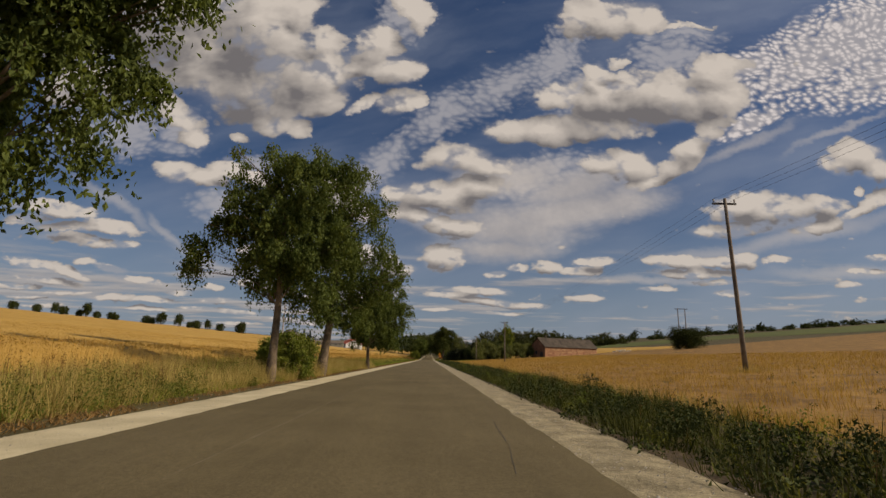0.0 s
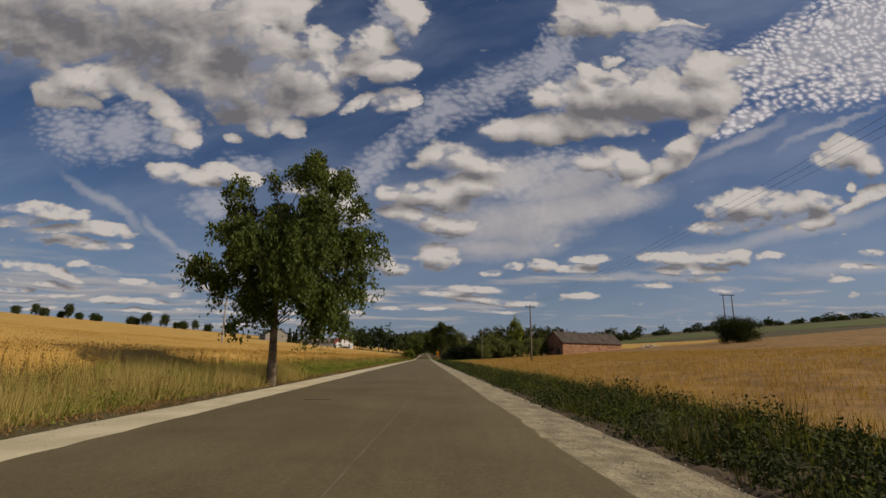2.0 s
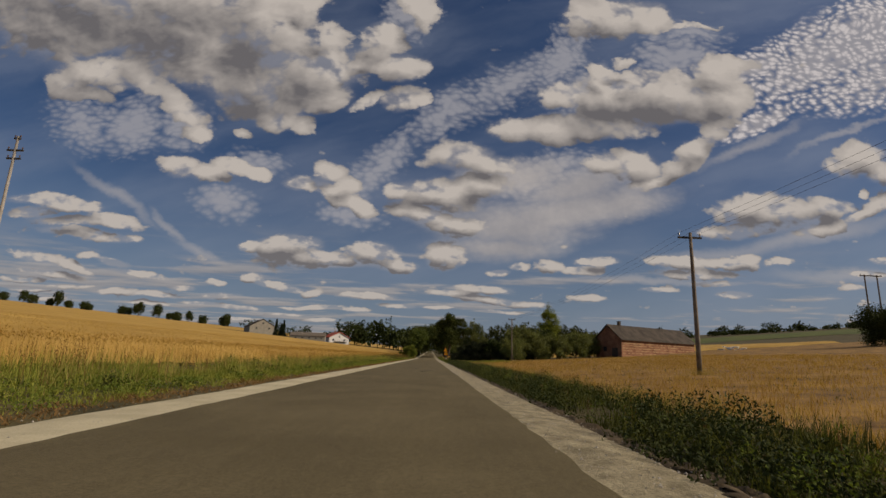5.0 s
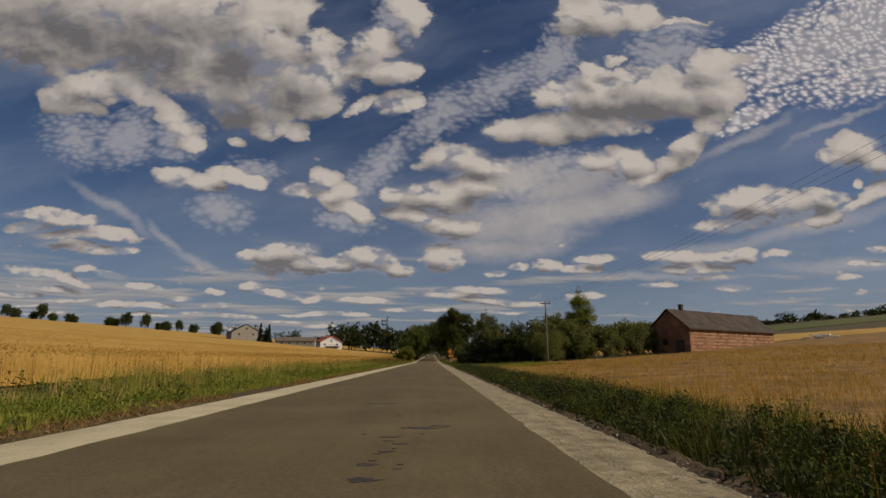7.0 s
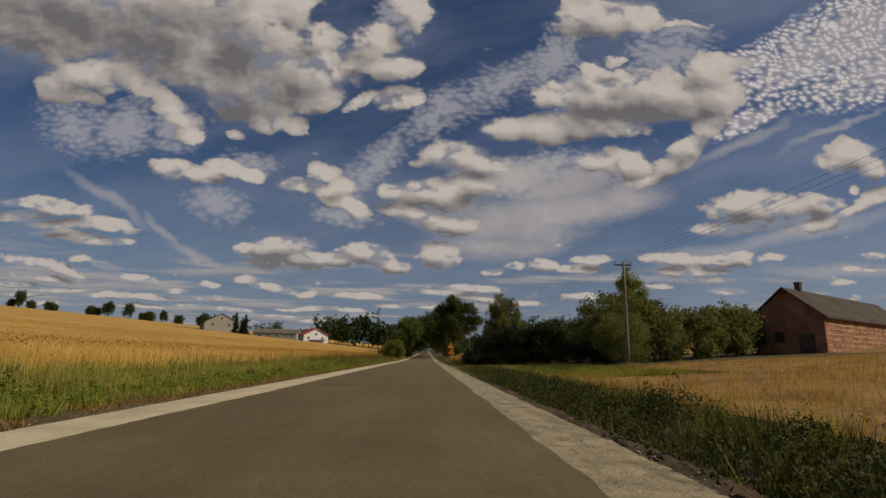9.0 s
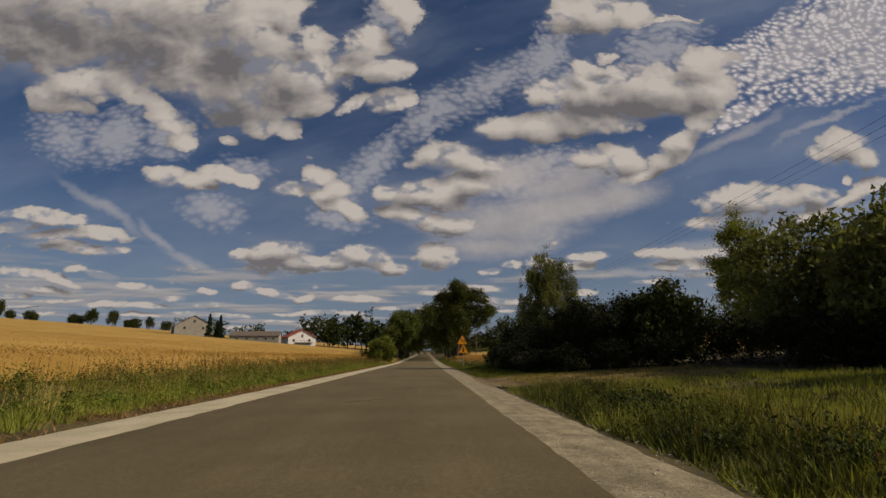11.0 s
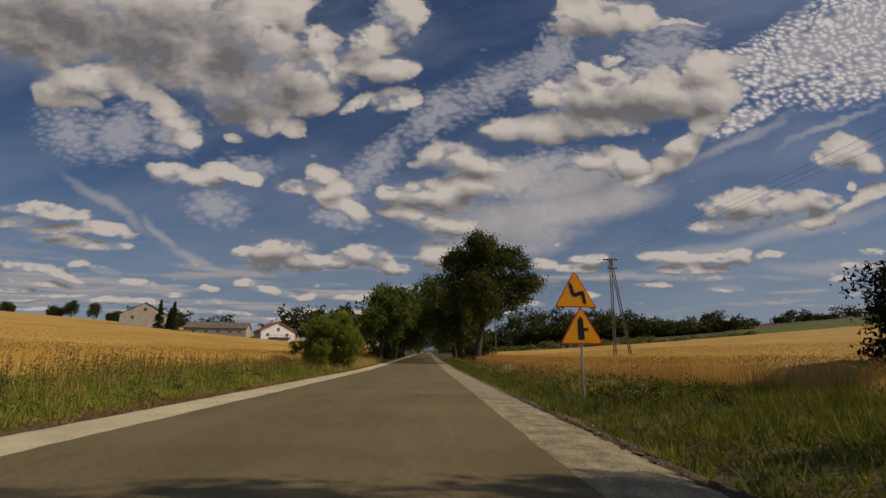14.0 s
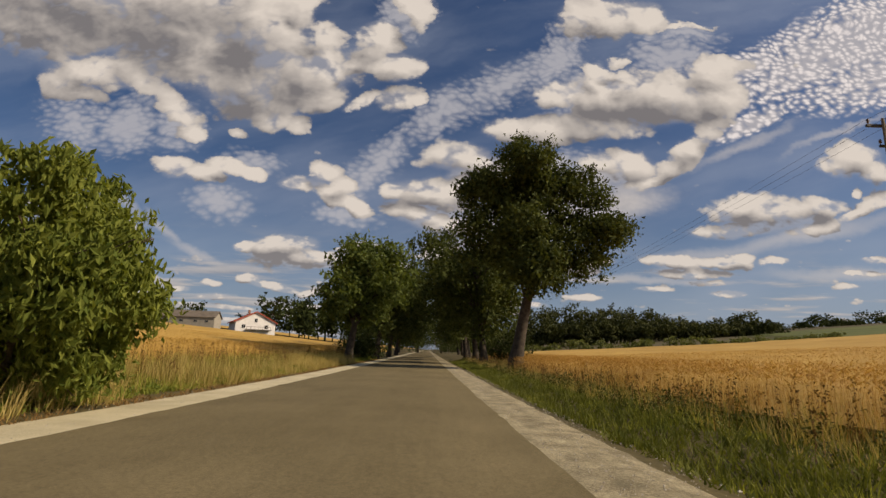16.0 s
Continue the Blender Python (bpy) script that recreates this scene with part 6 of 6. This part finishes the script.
def window_part(parent, x, y, z, w, h, facing, frame_mat=PLASTER_WHITE):
    """facing: 'y' for the long front, 'x' for the gable at x = 0."""
    bm, fm = bmesh.new(), bmesh.new()
    t = 0.08
    bars = ((0, h / 2, w + t, t), (0, -h / 2, w + t, t), (-w / 2, 0, t, h), (w / 2, 0, t, h), (0, 0, t * 0.7, h))
    if facing == "y":
        box_into(bm, x, y - 0.02, z, w, 0.05, h)
        for dx, dz, sx, sz in bars:
            box_into(fm, x + dx, y - 0.05, z + dz, sx, 0.07, sz)
    else:
        box_into(bm, x - 0.02, y, z, 0.05, w, h)
        for dy, dz, sy, sz in bars:
            box_into(fm, x - 0.05, y + dy, z + dz, 0.07, sy, sz)
    win = part("window", bm, GLASS_DARK, parent)
    part("window_frame", fm, frame_mat, win)


def brick_barn():
    x, y = 44.4, 200.2
    b = thing("brick_barn", x, y, 2.2, "long old red brick barn with dark felt roof and chimney", "barn", turn=32)
    L, D, H, R = 29.8, 7.6, 4.3, 3.3
    part("wall", gable_body(L, D, -0.6, H + 0.6, R), BRICK, b)
    bm = bmesh.new()
    prism_roof(bm, L, D, H, R, 0.45)
    part("roof", bm, ROOF_FELT, b, "dark weathered felt roof")
    bm = bmesh.new()
    box_into(bm, 4.2, D / 2, H + R + 0.3, 0.7, 0.6, 1.5, 0, 0.03)
    box_into(bm, 4.2, D / 2, H + R + 1.08, 0.85, 0.75, 0.14, 0, 0.02)
    part("chimney", bm, ROOF_FELT, b, "sooty dark chimney")
    rng = np.random.default_rng(33)
    bm = bmesh.new()
    box_into(bm, 0, 0, 0, 1, 1, 1, 0, 0.08)
    block = bm_mesh("stone", bm, BRICK_PALE)
    for z in (0.35, 0.95, 1.55, 2.15, 2.75, 3.3):
        u = 0.3
        while u < L - 0.8:
            w = rng.uniform(0.4, 1.1)
            if rng.uniform() < 0.78:
                stone = part("stone", block, None, b)
                stone.location = (u + w / 2, -0.02, z + rng.normal(0, 0.03))
                stone.scale = (w * 0.92, 0.06, rng.uniform(0.14, 0.3))
            u += w
    window_part(b, 0, D * 0.62, 1.9, 0.9, 1.1, "x", DOOR_WOOD)
    bm = bmesh.new()
    box_into(bm, -0.03, D * 0.25, 1.1, 0.08, 1.6, 2.2, 0, 0.01)
    part("door", bm, DOOR_WOOD, b, "dark wooden barn door")


brick_barn()


def white_house():
    h = thing("white_house", -74.0, 455.8, ground_z(-67, 458) - 0.6, "white rendered house with a low red tiled roof and balcony", "house", turn=29)
    W, D, wall, R = 15.0, 16.0, 5.2, 3.8
    body = bmesh.new()
    sect = ((0, 0), (W, 0), (W, wall), (W / 2, wall + R), (0, wall))
    a = [body.verts.new((x, 0, z)) for x, z in sect]
    c = [body.verts.new((x, D, z)) for x, z in sect]
    body.faces.new(a)
    body.faces.new(c[::-1])
    for i in range(5):
        j = (i + 1) % 5
        body.faces.new((a[i], c[i], c[j], a[j]))
    part("wall", body, PLASTER_WHITE, h)
    bm = bmesh.new()
    prism_roof(bm, D, W, wall, R, 0.7, 0.34)
    bmesh.ops.rotate(bm, verts=bm.verts, cent=(0, 0, 0), matrix=Matrix.Rotation(radians(90), 3, "Z"))
    bmesh.ops.translate(bm, verts=bm.verts, vec=(W, 0, 0))
    part("roof", bm, ROOF_TILE, h, "low-pitched red tiled roof")
    window_part(h, W / 2, 0, wall + 0.6, 1.1, 1.6, "y")
    for u in (3.0, 11.5):
        window_part(h, u, 0, 3.4, 1.4, 1.4, "y")
    bm = bmesh.new()
    box_into(bm, W / 2 + 1, -0.9, 2.2, 9.5, 1.8, 0.2, 0, 0.02)
    for k in range(7):
        box_into(bm, W / 2 - 3.6 + k * 1.5, -1.75, 2.75, 0.09, 0.06, 1.0)
    box_into(bm, W / 2 + 1, -1.75, 3.25, 9.5, 0.09, 0.1)
    part("balcony", bm, DOOR_WOOD, h, "dark railed terrace")
    bm = bmesh.new()
    box_into(bm, W / 2 - 2, 5, wall + R + 0.4, 0.8, 0.8, 1.4, 0, 0.03)
    part("chimney", bm, BRICK, h)


white_house()


def grey_house():
    h = thing("grey_house", -125.0, 436.0, ground_z(-117, 440) - 0.6, "tall grey rendered farmhouse with a plain gable", "house", turn=30)
    W, D, wall, R = 17.5, 20.0, 6.2, 5.0
    body = bmesh.new()
    sect = ((0, 0), (W, 0), (W, wall), (W / 2, wall + R), (0, wall))
    a = [body.verts.new((x, 0, z)) for x, z in sect]
    c = [body.verts.new((x, D, z)) for x, z in sect]
    body.faces.new(a)
    body.faces.new(c[::-1])
    for i in range(5):
        j = (i + 1) % 5
        body.faces.new((a[i], c[i], c[j], a[j]))
    part("wall", body, PLASTER_GREY, h)
    bm = bmesh.new()
    prism_roof(bm, D, W, wall, R, 0.35, 0.2)
    bmesh.ops.rotate(bm, verts=bm.verts, cent=(0, 0, 0), matrix=Matrix.Rotation(radians(90), 3, "Z"))
    bmesh.ops.translate(bm, verts=bm.verts, vec=(W, 0, 0))
    part("roof", bm, ROOF_FELT, h)
    for u, z in ((W / 2, 8.4), (4.5, 5.0), (13, 5.0)):
        window_part(h, u, 0, z, 1.1, 1.3, "y", PLASTER_GREY)


grey_house()


def long_shed():
    x, y = -95.0, 428.5
    h = thing("long_shed", x, y, ground_z(-84, 429) - 0.5, "long low farm shed with a grey-brown roof", "shed", turn=8)
    part("wall", gable_body(23, 9, 0, 3.6, 2.2), PLASTER_GREY, h)
    bm = bmesh.new()
    prism_roof(bm, 23, 9, 3.6, 2.2, 0.4)
    part("roof", bm, ROOF_OLD, h, "low grey-brown roof")
    for u in (3.5, 8, 12.5, 17, 20.5):
        window_part(h, u, 0, 2.2, 1.2, 0.8, "y", PLASTER_GREY)


long_shed()


def spruce(x, y, h, r, seed, label):
    rng = np.random.default_rng(seed)
    t = thing("spruce_tree", x, y, ground_z(x, y) - 0.2, label, "tree", "farm spruces")
    V, F = tube_arrays([[((0, 0, 0), 0.28), ((0, 0, h * 0.5), 0.16), ((0, 0, h), 0.03)]], 7)
    part("trunk", mesh_of("trunk", V, F, BARK, True), None, t)
    pts = []
    for i in range(24):
        f = 0.08 + 0.9 * i / 24
        for k in range(9):
            az, rr = rng.uniform(0, 6.28), r * (1 - f) * rng.uniform(0.75, 1.1)
            s = np.linspace(0.1, 1, 16)[:, None]
            pts.append(np.array([[math.cos(az) * rr, math.sin(az) * rr, -0.35 * rr]]) * s + (0, 0, h * f) + rng.normal(0, 0.12, (16, 3)))
    V, F = leaf_arrays(np.vstack(pts), 0.6, rng, 0.4, 0.45)
    part("crown", mesh_of("crown", V, F, NEEDLES), None, t)


spruce(-103.8, 426, 12.2, 2.8, 501, "dark pointed spruce beside the grey farmhouse")
spruce(-99.2, 427.5, 12.0, 2.9, 502, "dark pointed spruce between farmhouse and shed")
spruce(-101.6, 430, 9.6, 2.5, 503, "smaller dark spruce behind two taller ones")


# ---- small things ----
def flat_blot(name, x, y, rx, ry, material, label, seed, category="road patch", arms=26, splash=False):
    """An irregular thin slab lying on the asphalt."""
    rng = np.random.default_rng(seed)
    bm = bmesh.new()
    lo, hi = [], []
    for k in range(arms):
        a = 2 * math.pi * k / arms
        q = (rng.uniform(0.45, 0.8) if rng.uniform() < 0.6 else rng.uniform(0.8, 1.3)) if splash else rng.uniform(0.75, 1.05)
        px, py = x + rx * q * math.cos(a), y + ry * q * math.sin(a)
        zz = float(rise(py)) + 0.03 - abs(px + 1.7) * 0.0062
        lo.append(bm.verts.new((px, py, zz - 0.01)))
        hi.append(bm.verts.new((px, py, zz + 0.006)))
    bm.faces.new(hi)
    for k in range(arms):
        j = (k + 1) % arms
        bm.faces.new((lo[k], lo[j], hi[j], hi[k]))
    return tagged(new(name, bm_mesh(name, bm, material)), label, category)


rt = np.random.default_rng(61)
spots = [(-0.15, 120.9, 0.34, 0.16), (0.1, 121.2, 0.20, 0.07), (-0.62, 119.9, 0.16, 0.06), (-0.42, 119.3, 0.12, 0.07), (-0.58, 118.7, 0.10, 0.05), (-0.70, 117.9, 0.12, 0.09), (-0.66, 117.2, 0.18, 0.13), (-1.25, 125.6, 0.42, 0.16)]
spots += [(-1.98, 189.7, 0.14, 0.07), (-1.62, 189.9, 0.20, 0.09), (-1.28, 190.5, 0.24, 0.10), (-2.9, 46.2, 0.28, 0.04), (-3.4, 213.5, 0.30, 0.10), (-2.1, 207, 0.12, 0.06), (-2.5, 237.6, 0.12, 0.06), (-2.6, 199.6, 0.25, 0.07)]
spots += [(-0.5 + rt.normal(0, 0.3), 119.4 + rt.normal(0, 1.2), rt.uniform(0.03, 0.08), rt.uniform(0.02, 0.05)) for _ in range(9)]
for i, (x, y, rx, ry) in enumerate(spots):
    flat_blot("tar_patch", x, y, rx, ry, TAR, "dark ragged tar stain on the asphalt", 600 + i, splash=True)


def crack(name, pts, width, material, label, seed):
    rng = np.random.default_rng(seed)
    bm = bmesh.new()
    prev = None
    total = [np.array(p, float) for p in pts]
    for a, b in zip(total, total[1:]):
        n = max(2, int(np.linalg.norm(b - a) / 0.35))
        for i in range(n):
            p = a + (b - a) * i / n + rng.normal(0, 0.005, 2)
            w = width * rng.uniform(0.4, 1.2)
            zz = float(rise(p[1])) + 0.03 - abs(p[0] + 1.7) * 0.0062 + 0.005
            now = (bm.verts.new((p[0] - w, p[1], zz)), bm.verts.new((p[0] + w, p[1], zz)))
            if prev:
                bm.faces.new((prev[0], prev[1], now[1], now[0]))
            prev = now
    return tagged(new(name, bm_mesh(name, bm, material)), label, "road crack")


crack("seam", ((-2.4, 5), (-2.45, 13), (-2.5, 22)), 0.009, PALE_LINE, "thin pale seam in the asphalt", 1)
crack("seam", ((-0.85, 24), (-0.95, 34), (-0.6, 42), (-0.45, 46), (-0.3, 54), (-0.3, 62), (-0.35, 68)), 0.009, PALE_LINE, "thin pale seam in the asphalt", 2)
for i, (x, y, dx, dy) in enumerate(((0.9, 5.5, 0.3, 2.5), (1.1, 7.6, 0.15, 3), (0.2, 47.5, 0.25, 2.2), (-1.2, 182.5, 0.6, 0.5), (-1.4, 183.2, 0.4, 0.9), (-2.8, 200.5, 0.7, 0.3), (0.9, 253, 0.2, 3), (-2.2, 138, 0.4, 1.2), (1.0, 190, 0.2, 3))):
    crack("crack", ((x, y), (x + dx * 0.4, y + dy * 0.45), (x + dx, y + dy)), 0.005, TAR, "hairline dark crack in the asphalt", 20 + i)


def chips(name, n, x0, x1, y0, y1, seed, label):
    rng = np.random.default_rng(seed)
    x, y = rng.uniform(x0, x1, n), rng.uniform(y0, y1, n)
    r = rng.uniform(0.005, 0.017, n) * (1 + 0.8 * (rng.uniform(0, 1, n) < 0.05))
    z = rise(y) + 0.0 + r * 0.2 - 0.012
    d = np.array([(1, 0, 0), (-0.5, 0.8, 0), (-0.5, -0.8, 0), (0.1, 0, 0.8), (0, 0.1, -0.6)])
    az = rng.uniform(0, 6.28, n)
    R = np.stack([np.cos(az), np.sin(az)], 1)
    P = np.repeat(d[None], n, 0) * rng.uniform(0.7, 1.3, (n, 5, 1)) * r[:, None, None]
    X = P[:, :, 0] * R[:, :1] - P[:, :, 1] * R[:, 1:]
    Y = P[:, :, 0] * R[:, 1:] + P[:, :, 1] * R[:, :1]
    V = np.stack([X + x[:, None], Y + y[:, None], P[:, :, 2] + z[:, None]], -1).reshape(-1, 3)
    f = np.array([(0, 1, 3), (1, 2, 3), (2, 0, 3)])
    F = (np.arange(n)[:, None, None] * 5 + f[None]).reshape(-1, 3)
    return stuff(name, V, F, STONE, label, "gravel")


chips("gravel_chips", 20000, 1.55, 2.95, -2, 300, 701, "loose pale limestone chips on the shoulder")
chips("gravel_chips", 5000, -6.3, -4.8, -2, 300, 702, "loose pale limestone chips on the western shoulder")


def umbel(x, y, seed):
    rng = np.random.default_rng(seed)
    t = thing("yarrow_plant", x, y, ground_z(x, y) - 0.05, "white flowering yarrow clump in the verge grass", "flower")
    stems, pts = [], []
    for k in range(26):
        ex, ey, ez = rng.normal(0, 0.22), rng.normal(0, 0.3), rng.uniform(0.35, 0.7)
        stems.append([((ex * 0.2, ey * 0.2, 0), 0.006), ((ex * 0.7, ey * 0.7, ez * 0.6), 0.005), ((ex, ey, ez), 0.004)])
        pts.append(np.array((ex, ey, ez)) + rng.normal(0, 1, (14, 3)) * (0.035, 0.035, 0.008))
    V, F = tube_arrays(stems, 4)
    part("stem", mesh_of("stem", V, F, GRASS), None, t)
    V, F = leaf_arrays(np.vstack(pts), 0.022, rng, 0, 0.9)
    part("flower_head", mesh_of("flower_head", V, F, WHITE_FLOWER), None, t, "flat white flower heads")


umbel(5.1, 256.8, 1)
umbel(5.5, 258.2, 2)


def tuft(x, y, h, r, seed, material, label, name="grass_tuft", n=260):
    rng = np.random.default_rng(seed)
    px, py = x + rng.normal(0, r * 0.5, n), y + rng.normal(0, r * 0.5, n)
    V, F = blade_arrays(px, py, rng.uniform(0.5, 1, n) * h, np.full(n, 0.014), rng, 0.3)
    V = V - (x, y, ground_z(x, y))
    ob = new(name, mesh_of(name, V, F, material))
    ob.matrix_world = pose(x, y, ground_z(x, y))
    return tagged(ob, label, "grass", "pole foot tufts")


for i, (x, y) in enumerate(((18.2, 29.5), (15.9, 110.4), (18.9, 274.9), (20.1, 274.9), (16.5, 186))):
    tuft(x, y, 0.6, 0.9, 800 + i, DRY_GRASS, "dry weeds round the foot of a pole")


def white_stack(x, y):
    """Pale slabs and rubble heaped at the barn's end."""
    rng = np.random.default_rng(44)
    t = thing("white_slab_stack", x, y, ground_z(x, y) - 0.1, "heap of white slabs beside the stubble", "rubble")
    for i in range(16):
        bm = bmesh.new()
        box_into(bm, rng.normal(0, 1.7), rng.normal(0, 0.7), 0.2 + 0.22 * (i % 4), rng.uniform(0.6, 1.5), rng.uniform(0.4, 0.9), rng.uniform(0.15, 0.35), rng.uniform(0, 3), 0.03)
        part("slab", bm, PLASTER_WHITE, t)


white_stack(80.7, 217.3)
